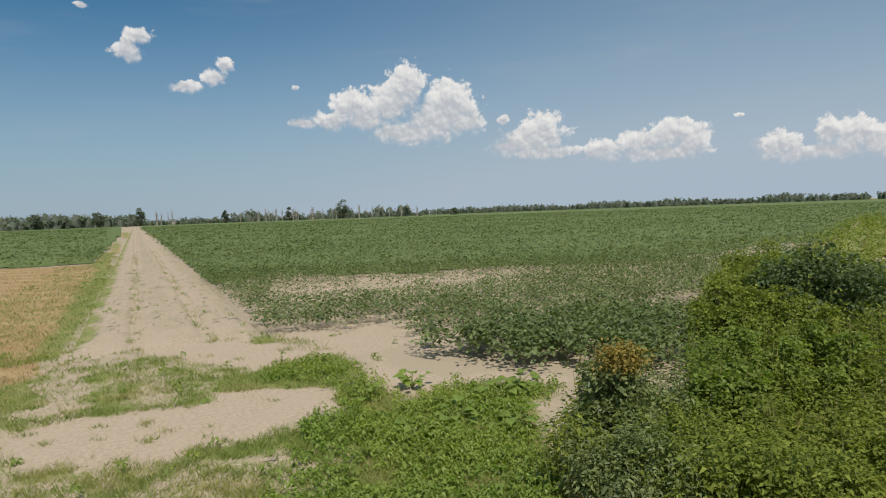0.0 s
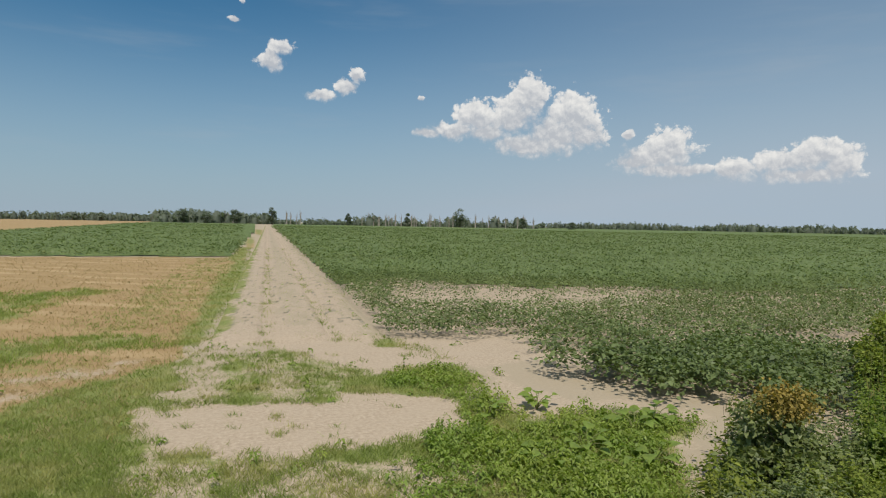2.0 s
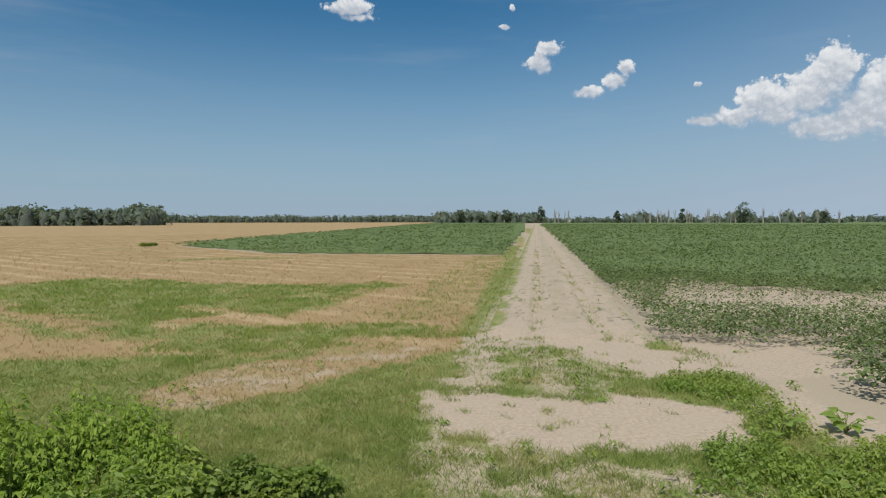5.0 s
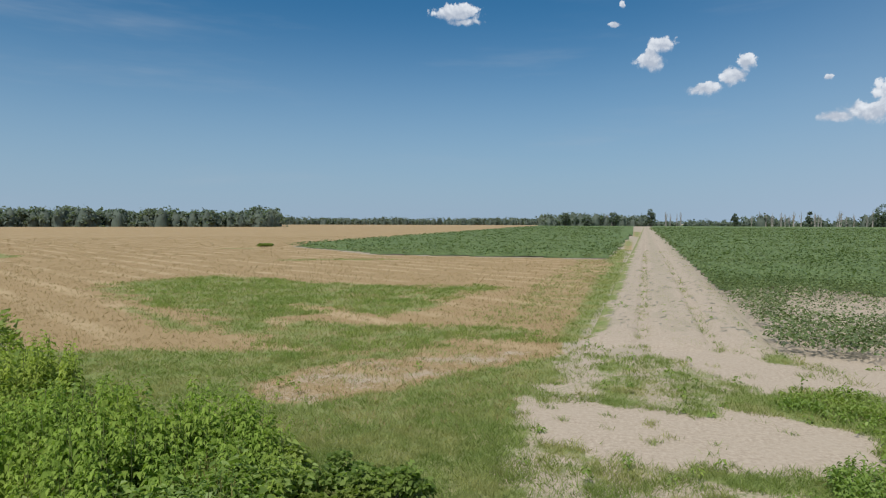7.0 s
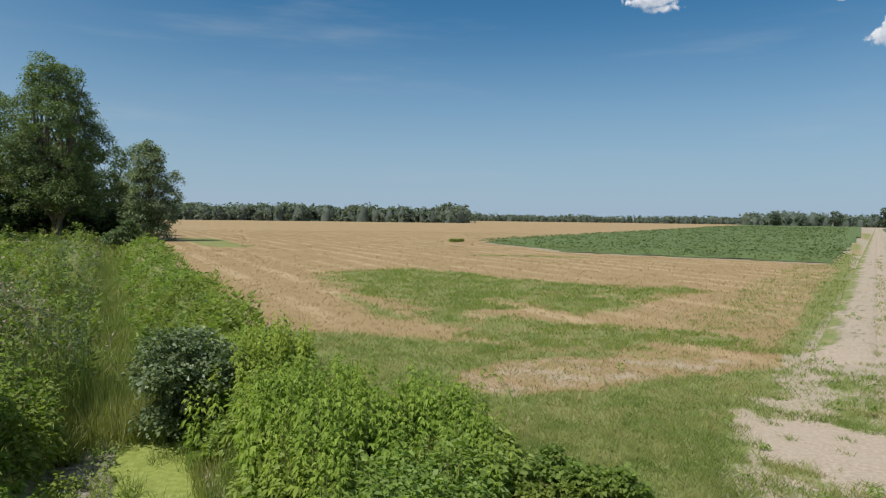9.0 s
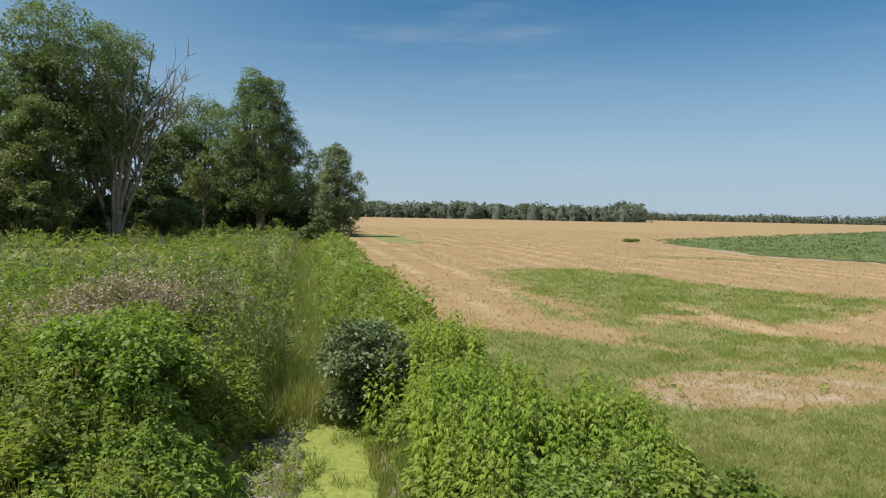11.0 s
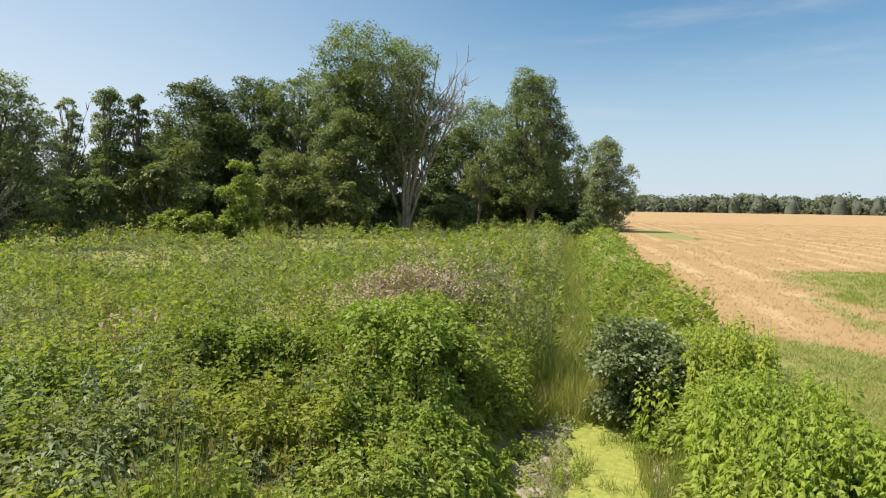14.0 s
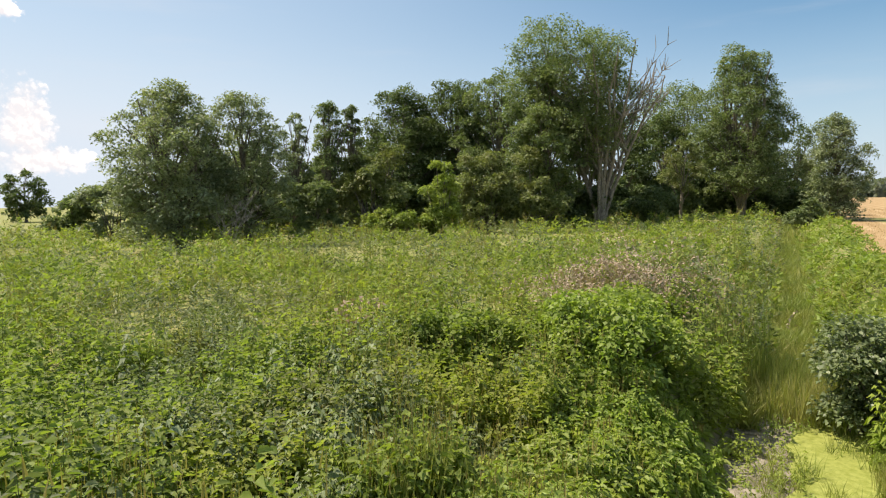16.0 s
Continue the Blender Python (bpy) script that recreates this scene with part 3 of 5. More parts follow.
# the ditch's standing water under duckweed
s_, o_ = np.meshgrid(np.linspace(5.2, 11.9, 60), np.linspace(-1, 1, 18), indexing="ij")
o_ = 0.47 + o_ * (0.50 * ease(12.1 - s_, 0.0, 1.0) + 0.55 * (fbm(s_, np.sign(o_) * 3.0, 0.45, 51) - 0.5))
WX, WY = -0.885 * s_ + 0.465 * o_, 0.465 * s_ + 0.885 * o_
i, j = np.meshgrid(np.arange(59), np.arange(17), indexing="ij")
wf = np.stack([i * 18 + j, i * 18 + j + 1, (i + 1) * 18 + j + 1, (i + 1) * 18 + j], -1).reshape(-1, 4)
WZ = -0.785 + 0.012 * (fbm(WX, WY, 0.3, 50) - 0.5)
tagged(new("water", mesh_np("water", np.stack([WX.ravel(), WY.ravel(), WZ.ravel()], 1), wf, M_DUCKWEED, True)),
       "ditch water covered with bright yellow-green duckweed", "water", kind="structure")


# ---- crops and herbs ----
def scatter(n, az0, az1, r0, r1, power=0.0):
    """Places spread evenly over the view: as many in each doubling of distance."""
    a = np.radians(rng.uniform(az0, az1, n))
    if power:
        r = (rng.uniform(r0 ** power, r1 ** power, n)) ** (1 / power)
    else:
        r = np.exp(rng.uniform(math.log(r0), math.log(r1), n))
    return -np.sin(a) * r, np.cos(a) * r, r


def on_ground(x, y, dz=0.0):
    return np.stack([x, y, ground_z(x, y) + dz], 1)


def stuff(name, geo, mat, label, category):
    return tagged(new(name, mesh_np(name, *geo, mat)), label, category, kind="stuff")


def crop(name, zone, az0, az1, r0, r1, plants, label, simple, height=0.52, leaf=0.082):
    x, y, r = scatter(plants, az0, az1, r0, r1)
    keep = zone(x, y)
    thin = np.clip(bare(x, y), 0, 1) * np.where(y > 17.5, 0.82, 1.0)
    gap = fbm(x, y, 1.1, 70)
    sparse = ease(27.5 - y, 0, 9) * 0.34 * ease(15 - x, 0, 5) * (clump(x, y) < 0)
    keep &= (rng.uniform(0, 1, plants) > 0.985 * thin + sparse * (gap < 0.6)) & ((gap + 0.35 * (1 - thin) > 0.40) | (rng.uniform(0, 1, plants) < 0.04))
    x, y, r = x[keep], y[keep], r[keep]
    n = len(x)
    per = 9 if not simple else 7
    h = (height + 0.20 * (fbm(x, y, 6, 71) - 0.5) + rng.normal(0, 0.06, n)) * (1 - 0.35 * thin[keep] - 0.3 * sparse[keep])
    grow_ = np.maximum(1.0, r / 24.0) ** 0.75
    x, y, h, grow_ = (np.repeat(v, per) for v in (x, y, h, grow_))
    m = len(x)
    t = rng.uniform(0.25, 1.0, m) ** 0.6
    a = rng.uniform(0, 2 * np.pi, m)
    sp = 0.20 * grow_ * rng.uniform(0.1, 1, m)
    p = on_ground(x + np.cos(a) * sp, y + np.sin(a) * sp)
    p[:, 2] += h * t
    d = np.stack([np.cos(a), np.sin(a), rng.uniform(-0.5, 0.5, m)], 1)
    size = (0.095 if simple else leaf) * grow_ * rng.uniform(0.6, 1.3, m)
    return stuff(name, leaf_geo(p, d, size, size * 0.38, simple=simple), M_SOY, label, "soybean crop")


crop("soybean_plants", soy_right, -67, 2, 8.5, 34, 25000, "knee-high dark green soybean plants beside bare earth", False)
crop("soybean_plants", lambda x, y: (rng.uniform(0, 1, len(x)) < ease(clump(x, y), -0.5, 1.3)) & ~weeds_right(x, y), -56, -20, 9.0, 18, 3000, "thigh-high dark green soybean plants at the field's corner", False, 0.56, 0.11)
crop("soybean_plants", soy_right, -67, 2, 32, 420, 34000, "dense field of knee-high dark green soybean plants", True)
crop("soybean_plants", soy_left, 2, 40, 50, 500, 12000, "strip of dark green soybean plants beside stubble", True)


def canopy(name, zone, az0, az1, r0, r1, label, inside):
    """The closed crop far off: an uneven leafy sheet at crop height."""
    az_ = np.arange(az0, az1, 0.3)
    rr = np.geomspace(r0, r1, 180)
    x, y, i, j, na_ = polar_grid(az_, rr)
    i, j = i[:, :-1], j[:, :-1]
    f = np.stack([i * na_ + j, (i + 1) * na_ + j, (i + 1) * na_ + j + 1, i * na_ + j + 1], -1).reshape(-1, 4)
    x, y = x.ravel(), y.ravel()
    z = 0.36 + 0.16 * (fbm(x, y, 1.2, 80) - 0.5) + 0.12 * (fbm(x, y, 14.0, 81) - 0.5) + 0.05 * rng.normal(0, 1, len(x))
    z = z * (0.04 + 0.96 * ease(inside(x, y), 0.0, 5.0))
    ok = zone(x, y) & (inside(x, y) > 0)
    f = f[ok[f].all(1)]
    used, inv = np.unique(f, return_inverse=True)
    return stuff(name, (np.stack([x, y, z], 1)[used], inv.reshape(f.shape)), M_CANOPY, label, "soybean crop")


canopy("crop_canopy", soy_right, -74, 0, 24, 1300, "closed dark green canopy of the distant soybean field",
       lambda x, y: np.minimum(y - 31.0 + 0.1 * x + 9.0 * (fbm(x, y, 7.0, 82) - 0.5) + 4.0 * (fbm(x, y, 1.5, 83) - 0.5), 4.0 * (x - 3.3)))
canopy("crop_canopy", soy_left, 1, 42, 50, 1300, "closed dark green canopy of the distant soybean strip",
       lambda x, y: np.minimum(y - 55.0 - np.maximum(0, (-24 - x) * 0.83) + 2.0 * (fbm(x, y, 3.0, 84) - 0.5), 4.0 * np.minimum(-2.7 - x, x + 42 + (y - 68) * 0.115)))


def herb_geo(x, y, h, per, size, spread, low=0.2, slim=0.30, tilt=0.1, simple=False, droop=0.5):
    """Leafy herbs: leaves round each upright stem."""
    x, y, h, size = (np.repeat(v, per) for v in (x, y, h, np.broadcast_to(size, len(x))))
    m = len(x)
    t = rng.uniform(low ** 1.6, 1.0, m) ** (1 / 1.6)
    a = rng.uniform(0, 2 * np.pi, m)
    sp = spread * (1.15 - 0.8 * t) * rng.uniform(0.1, 1.0, m) * (size / 0.14) ** 0.6
    p = on_ground(x + np.cos(a) * sp, y + np.sin(a) * sp)
    p[:, 2] += h * t
    d = np.stack([np.cos(a), np.sin(a), rng.uniform(-0.6, 0.5, m) + tilt], 1)
    size = size * rng.uniform(0.55, 1.3, m)
    return leaf_geo(p, d, size, size * slim, droop, simple=simple)


def whorl_geo(x, y, h, levels, size, slim=0.30):
    """Upright herbs with their leaves in whorls of three up the stem, drooping at the tips, small at the top."""
    n, per = len(x), levels * 3
    lev = np.tile(np.repeat((np.arange(levels) + 0.5) / levels, 3), n)
    turn = np.repeat(rng.uniform(0, 6.28, n), per)
    a = turn + np.tile(np.arange(per) % 3 * 2.094 + np.arange(per) // 3 * 1.05, n) + rng.normal(0, 0.25, n * per)
    x, y, h = (np.repeat(v, per) for v in (x, y, h))
    t = 0.22 + 0.80 * lev ** 0.8 + rng.normal(0, 0.02, len(x))
    s = np.repeat(np.broadcast_to(size, n), per) * (1.25 - 0.75 * lev ** 2) * rng.uniform(0.5, 1.3, len(x))
    reach = 0.25 * s
    bend = np.repeat(rng.normal(0, 0.10, (n, 2)), per, 0) * t[:, None]
    p = on_ground(x, y)
    p[:, 0] += np.cos(a) * reach + bend[:, 0]
    p[:, 1] += np.sin(a) * reach + bend[:, 1]
    p[:, 2] += h * t
    d = np.stack([np.cos(a), np.sin(a), rng.uniform(-0.25, 0.45, len(x)) + 0.4 * lev], 1)
    return leaf_geo(p, d, s, s * slim, 0.42, fine=True)


def stem_geo(x, y, h, width):
    n = len(x)
    p = on_ground(x, y)
    a = rng.uniform(0, np.pi, n)
    s = np.stack([np.cos(a), np.sin(a), np.zeros(n)], 1) * np.broadcast_to(width, n)[:, None]
    top = p + np.stack([rng.normal(0, 0.05, n), rng.normal(0, 0.05, n), h], 1)
    return np.stack([p - s, p + s, top + s * 0.5, top - s * 0.5], 1).reshape(-1, 4 * 3 // 4).reshape(-1, 3), np.arange(4 * n).reshape(n, 4)


def herb_height(x, y, height):
    """Uneven tops: swells, hollows and single tall plants."""
    n = len(x)
    pit = 0.6 * ease(0.42 - fbm(x, y, 1.4, 93), 0.0, 0.05) + 0.35 * ease(0.42 - fbm(x, y, 0.5, 89), 0.0, 0.05)
    swell = 0.20 + 1.45 * fbm(x, y, 2.2, 90) - pit * (0.3 + 0.7 * ease(16.0 - np.hypot(x, y), 0.0, 5.0)) * (1 - 0.5 * ease(10.5 - np.hypot(x, y), 0.0, 2.5))
    return height * np.maximum(0.12, swell) * rng.uniform(0.7, 1.2, n) * (1 + 0.35 * (rng.uniform(0, 1, n) < 0.12))


def herb_stand(name, zone, az0, az1, r0, r1, count, height, mats, label, leaf=0.098, heads=0.30, fox=0.68, whorl=1.0, rise=None):
    x, y, r = scatter(count, az0, az1, r0, r1)
    k = zone(x, y)
    x, y, r = x[k], y[k], r[k]
    h = np.minimum(herb_height(x, y, height), 2.0)
    if rise:
        h = h * rise(x, y)
    grow_ = np.maximum(1.0, r / 12.0) ** 0.6
    kind = fbm(x, y, 2.2, 91) + rng.normal(0, 0.06, len(x))
    kind = kind + 0.25 * ease(2.2 - np.abs(off(x, y)), 0.0, 1.2) * (r < 12) + 0.10 * ease(10.0 - r, 0.0, 3.0)
    dark = kind < np.where(r < 12, 0.43, 0.47)
    for sel, mat, slim, size in ((~dark, mats[0], 0.26, leaf), (dark, mats[1], 0.21, leaf * 0.95)):
        for r_in, r_out, per, low in ((0, 12, 30, 0.12), (12, 30, 21, 0.3), (30, 200, 16, 0.4)):
            pick = sel & (r >= r_in) & (r < r_out)
            if pick.any():
                far = r_in == 30
                if r_in == 0:
                    tops = whorl_geo(x[pick], y[pick], h[pick], 8, size * whorl, slim)
                    stuff(name, join(tops, herb_geo(x[pick], y[pick], h[pick] * 0.85, 8, size * 1.05, 0.26, 0.1, slim)), mat, label, "weeds")
                    continue
                stuff(name, herb_geo(x[pick], y[pick], h[pick], per, size * (1.15 if far else 1.3) * grow_[pick], 0.22, low, slim * (1.0 if far else 0.9), tilt=0.75, simple=True, droop=0.15), mat, label, "weeds")
    fox = (fbm(x, y, 1.7, 94) > fox) & (r < 30)
    fx, fy = np.repeat(x[fox], 14), np.repeat(y[fox], 14)
    g = np.repeat(grow_[fox], 14)
    fx, fy = fx + rng.normal(0, 0.09, len(fx)) * g, fy + rng.normal(0, 0.09, len(fx)) * g
    stuff("foxtail_grass", blade_geo(on_ground(fx, fy), np.repeat(h[fox], 14) * rng.uniform(0.7, 1.1, len(fx)), 0.0055 * g, 0.25, False), M_REED,
          "tall yellow-green foxtail grass among weeds", "grass")
    near = r < 13
    stuff("weed_stems", stem_geo(x[near], y[near], h[near] * 0.85, 0.005), M_STEM, "thin green stems of tall weeds", "weeds")
    tall = (rng.uniform(0, 1, len(x)) < heads) & (fbm(x, y, 3.0, 92) > 0.47)
    x, y, h, grow_ = x[tall], y[tall], h[tall], grow_[tall]
    q = on_ground(np.repeat(x, 12), np.repeat(y, 12))
    q[:, 2] += np.repeat(h, 12) * rng.uniform(0.80, 1.12, len(q))
    q[:, :2] += rng.normal(0, 0.07, (len(q), 2))
    stuff("weed_seed_heads", blade_geo(q, 0.13 * np.repeat(grow_, 12), 0.006 * np.repeat(grow_, 12), 0.04), M_SEED,
          "yellowing seed spikes on tall weeds", "weeds")


def lobed_geo(p, d, length):
    """Drooping three-lobed leaves."""
    d = unit(d)
    side = unit(np.cross(d, np.array([0, 0, 1.0]) + rng.normal(0, 0.3, d.shape)))
    geos = [leaf_geo(p, d * math.cos(a) + side * math.sin(a), length * k, length * k * 0.23, 0.55, 0.35) for a, k in ((-0.62, 0.78), (0.0, 1.0), (0.62, 0.78))]
    return join(*geos)


def ragweed_stand(x, y, h, size, mat, label, levels=7):
    """Upright ragweed: opposite pairs of lobed leaves up each stem, each pair turned across the one below."""
    n, per = len(x), levels * 2
    lev = np.tile(np.repeat((np.arange(levels) + 0.6) / levels, 2), n)
    a = np.repeat(rng.uniform(0, 6.28, n), per) + np.tile(np.arange(per) % 2 * np.pi + np.arange(per) // 2 * 1.57, n) + rng.normal(0, 0.3, n * per)
    lean = np.repeat(rng.normal(0, 0.09, (n, 2)), per, 0)
    sx, sy, sh = (np.repeat(v, per) for v in (x, y, h))
    t = 0.25 + 0.75 * lev ** 0.85
    s = size * np.repeat(rng.uniform(0.75, 1.2, n), per) * (1.15 - 0.65 * lev ** 2.5) * rng.uniform(0.7, 1.2, n * per)
    p = on_ground(sx, sy)
    p[:, 0] += np.cos(a) * 0.35 * s + lean[:, 0] * t
    p[:, 1] += np.sin(a) * 0.35 * s + lean[:, 1] * t
    p[:, 2] += sh * t
    d = np.stack([np.cos(a), np.sin(a), 0.5 * lev - 0.45 + rng.normal(0, 0.35, len(a))], 1)
    stuff("giant_ragweed", lobed_geo(p, d, s), mat, label, "weeds")
    stuff("weed_stems", stem_geo(x, y, h * 0.9, 0.006), M_STEM, "thin green stems of tall weeds", "weeds")


def low_bank(x, y):
    """The low bright herbs that slope down to the pool."""
    o, s = off(x, y), along(x, y)
    return (o < -0.25 - 0.5 * ease(s, 7.0, 8.6)) & (o > -2.7 + 0.9 * (fbm(x, y, 1.1, 15) - 0.5) + 0.5 * ease(s, 6.5, 8.5)) & (s > 2.2) & (s < 9.8 + 1.2 * (fbm(x, y, 0.9, 16) - 0.5))


herb_stand("bank_herbs", lambda x, y: low_bank(x, y) & (np.hypot(x, y) > 2.7), 50, 110, 2.7, 11.5, 3000, 0.55, (M_WEED_BRIGHT, M_VINE),
           "low bright herbs on the slope above the pool", 0.09, 0.25, 0.58, 1.25)
herb_stand("tall_weeds", lambda x, y: weed_zone(x, y) & (off(x, y) < 0) & ~low_bank(x, y), 60, 137, 2.7, 80, 14000, 1.15, (M_WEED, M_WEED_DARK),
           "dense waist-high stand of green ragweed and nettles", heads=0.26, fox=0.65, whorl=1.2,
           rise=lambda x, y: 1.0 + 0.38 * ease(3.0 + off(x, y), 0.0, 1.0) * ease(along(x, y), 11.0, 14.0))
herb_stand("bank_weeds", lambda x, y: weed_zone(x, y) & (off(x, y) > 0), 22, 66, 4.2, 95, 11000, 0.82, (M_WEED_BRIGHT, M_WEED),
           "bright green broad-leaved weeds on the ditch bank", 0.11, 0.06, whorl=1.0, rise=lambda x, y: 0.72 + 0.28 * ease(along(x, y), 9.0, 14.0))
s_, o_ = rng.uniform(3.4, 13.5, 1500), rng.uniform(0.8, 4.4, 1500)
x, y = -0.885 * s_ + 0.465 * o_, 0.465 * s_ + 0.885 * o_
k = weed_zone(x, y) & (fbm(x, y, 1.1, 62) > 0.36) & (np.hypot(x + 9.5, y - 6.25) > 0.8)
x, y = x[k], y[k]
ragweed_stand(x, y, (0.62 + 0.75 * fbm(x, y, 1.3, 63)) * rng.uniform(0.75, 1.15, len(x)) * (0.5 + 0.5 * ease(-x, 3.2, 5.0)), 0.10, M_RAGWEED, "bright green giant ragweed with lobed drooping leaves", 11)
x, y, r = scatter(3300, 62, 128, 2.8, 10.5)
k = weed_zone(x, y) & (off(x, y) < 0) & (fbm(x, y, 1.6, 64) > 0.41)
x, y = x[k], y[k]
k = off(x, y) > -3.2
ragweed_stand(x[k], y[k], np.maximum(0.3, herb_height(x[k], y[k], 0.46)), 0.09, M_RAGWEED, "bright green young ragweed with lobed leaves", 8)
x, y = x[~k], y[~k]
ragweed_stand(x, y, np.maximum(0.45, herb_height(x, y, 0.95)), 0.13, M_RAGWEED_DULL, "grey-green giant ragweed with lobed drooping leaves", 9)
herb_stand("corner_weeds", weeds_right, -69, -44, 6.0, 90, 5200, 1.15, (M_CORNER, M_WEED),
           "tall yellow-green weeds beside the soybean field", 0.075, 0.06, 0.80, rise=lambda x, y: 0.5 + 0.55 * ease(np.hypot(x, y), 7.5, 12.0))
herb_stand("corner_brush", brush_right, -60, -30, 4.5, 10, 1500, 0.62, (M_CORNER, M_SHRUB),
           "low tangled olive brush with yellowing leaves", 0.075, 0.1, 0.8)


def low_herbs(x, y):
    z = ease(in_outline(x, y, HERBS) + 0.9 * (fbm(x, y, 0.8, 34) - 0.5), -0.2, 0.4)
    z = np.maximum(z, ease(in_outline(x, y, TUFT) + 0.8 * (fbm(x, y, 0.8, 36) - 0.5), -0.1, 0.3))
    return (rng.uniform(0, 1, len(x)) < z * (1 - bare(x, y)) * ease(fbm(x, y, 0.9, 37), 0.22, 0.55)) & ~brush_right(x, y) & ~weeds_right(x, y)


x, y, r = scatter(2600, -30, 50, 7.0, 32)
k = ((litter_strip(x, y) > 0.4) | ((bare(x, y) > 0.35) & (bare(x, y) < 0.75))) & (rng.uniform(0, 1, len(x)) < 0.10 + 0.25 * (fbm(x, y, 1.0, 46) > 0.6)) & ~weed_zone(x, y)
x, y = x[k], y[k]
stuff("stray_weeds", herb_geo(x, y, rng.uniform(0.05, 0.24, len(x)), 16, 0.06, 0.13, 0.1, 0.3), M_WEED_BRIGHT, "scattered small green weeds on litter and earth", "weeds")
s_, o_ = rng.uniform(5.0, 12.2, 420), rng.uniform(-1.0, 0.15, 420)
k = fbm(s_, o_, 0.5, 17) > 0.5
x, y = -0.885 * s_[k] + 0.465 * o_[k], 0.465 * s_[k] + 0.885 * o_[k]
stuff("mud_weeds", herb_geo(x, y, rng.uniform(0.08, 0.35, len(x)), 18, 0.05, 0.15, 0.1, 0.25), M_WEED_BRIGHT, "small green weeds rooting in the ditch mud", "weeds")
x, y, r = scatter(11000, -50, -8, 4.5, 13.5)
k = low_herbs(x, y)
x, y = x[k], y[k]
stuff("ground_weeds", herb_geo(x, y, 0.34 * fbm(x, y, 0.9, 37) * rng.uniform(0.4, 1.3, len(x)), 14, 0.055, 0.16, 0.1, 0.28), M_WEED_BRIGHT,
      "low creeping green weeds on bare earth", "weeds")


def grass_stand(name, zone, az0, az1, r0, r1, count, height, width, mat, label, lean=0.12, tuft=5, simple=True):
    x, y, r = scatter(count, az0, az1, r0, r1)
    k = zone(x, y)
    x, y, r = (np.repeat(v[k], tuft) for v in (x, y, r))
    grow_ = np.maximum(1.0, r / 12.0) ** 0.7
    x, y = x + rng.normal(0, 0.05, len(x)) * grow_, y + rng.normal(0, 0.05, len(x)) * grow_
    h = height * rng.uniform(0.5, 1.2, len(x)) * grow_ ** 0.3
    return stuff(name, blade_geo(on_ground(x, y), h, width * grow_, lean, simple), mat, label, "grass")


def turf_here(x, y):
    b = bare(x, y)
    g = green_patch(x, y) * (1 - np.clip(b * 1.2, 0, 1)) + 0.8 * (fbm(x, y, 0.32, 96) > 0.49 + 0.27 * ease(b, 0.45, 1.0)) * (b > 0.2) * (x < 3.4)
    g = np.maximum(g, 0.9 * ((fbm(x / 0.24, y / 0.7, 1.0, 44, 2) > 0.62) & (y > 16.0) & (np.abs(x - 1.0) < 1.9)))
    ok = (rng.uniform(0, 1, len(x)) < g * (0.4 + fbm(x, y, 0.7, 95))) & ~weed_zone(x, y) & ~soy_right(x, y)
    return ok & (y > 3.0)


grass_stand("grass", turf_here, -48, 52, 5.0, 75, 190000, 0.085, 0.0048, M_GRASS, "short rough green grass on the headland")
grass_stand("regrowth", lambda x, y: (np.maximum(in_outline(x, y, REGROWTH), in_outline(x, y, REGROWTH_NEAR)) + 1.2 * (fbm(x, y, 1.5, 103) - 0.5) > 0.2) & (fbm(x, y, 0.9, 104) > 0.47), 5, 50, 13, 42, 26000, 0.10, 0.006,
            M_REGROWTH, "fresh bright green regrowth in the cut field", 0.12, 4)
grass_stand("reeds", lambda x, y: (np.abs(off(x, y) + 0.12) < 0.80 - 0.2 * ease(along(x, y), 14, 24)) & (along(x, y) > 11.6 + 2.5 * (fbm(x, y, 0.5, 100) - 0.5)), 54, 72, 11.0, 85, 13000, 0.42, 0.0085,
            M_REED, "soft yellow-green reeds filling the ditch bottom", 0.42, 8, False)
grass_stand("sedge", lambda x, y: (np.abs(off(x, y) - 0.25) < 0.7) & (along(x, y) > 11.2) & (along(x, y) < 15.0 + 3 * (fbm(x, y, 0.8, 101) - 0.5)) & (fbm(x, y, 0.6, 102) > 0.45), 54, 72, 11.0, 17, 900, 0.75, 0.006,
            M_GRASS, "tall green sedge tufts at the pool's end", 0.30, 9, False)
grass_stand("ditch_grass", lambda x, y: (np.abs(off(x, y)) > 0.6) & (np.abs(off(x, y)) < 1.6) & (along(x, y) > 4.5) & ((off(x, y) > 0.9) | (along(x, y) > 12.5)), 48, 80, 5.5, 60, 16000, 0.28,
            0.005, M_GRASS, "long grass on the ditch sides", 0.15, 7, False)
grass_stand("pool_sedge", lambda x, y: (np.abs(off(x, y) - 0.35) < 0.75) & (along(x, y) > 7) & (along(x, y) < 11.6) & (fbm(x, y, 0.5, 98) > 0.60), 52, 76, 6.5, 12.5, 900, 0.28,
            0.0042, M_REED, "thin sedge tufts in the duckweed pool", 0.25, 8, False)


def stubble_here(x, y):
    s = straw(x, y) * (1 - 0.8 * green_patch(x, y)) * (1 - 0.8 * bare(x, y))
    return (rng.uniform(0, 1, len(x)) < s * (0.35 + 0.9 * fbm(x, y, 2.0, 97))) & ~weed_zone(x, y)


grass_stand("stubble", stubble_here, 2, 58, 9, 140, 30000, 0.07, 0.006, M_STRAW, "pale golden cut wheat stubble", 0.10, 4)


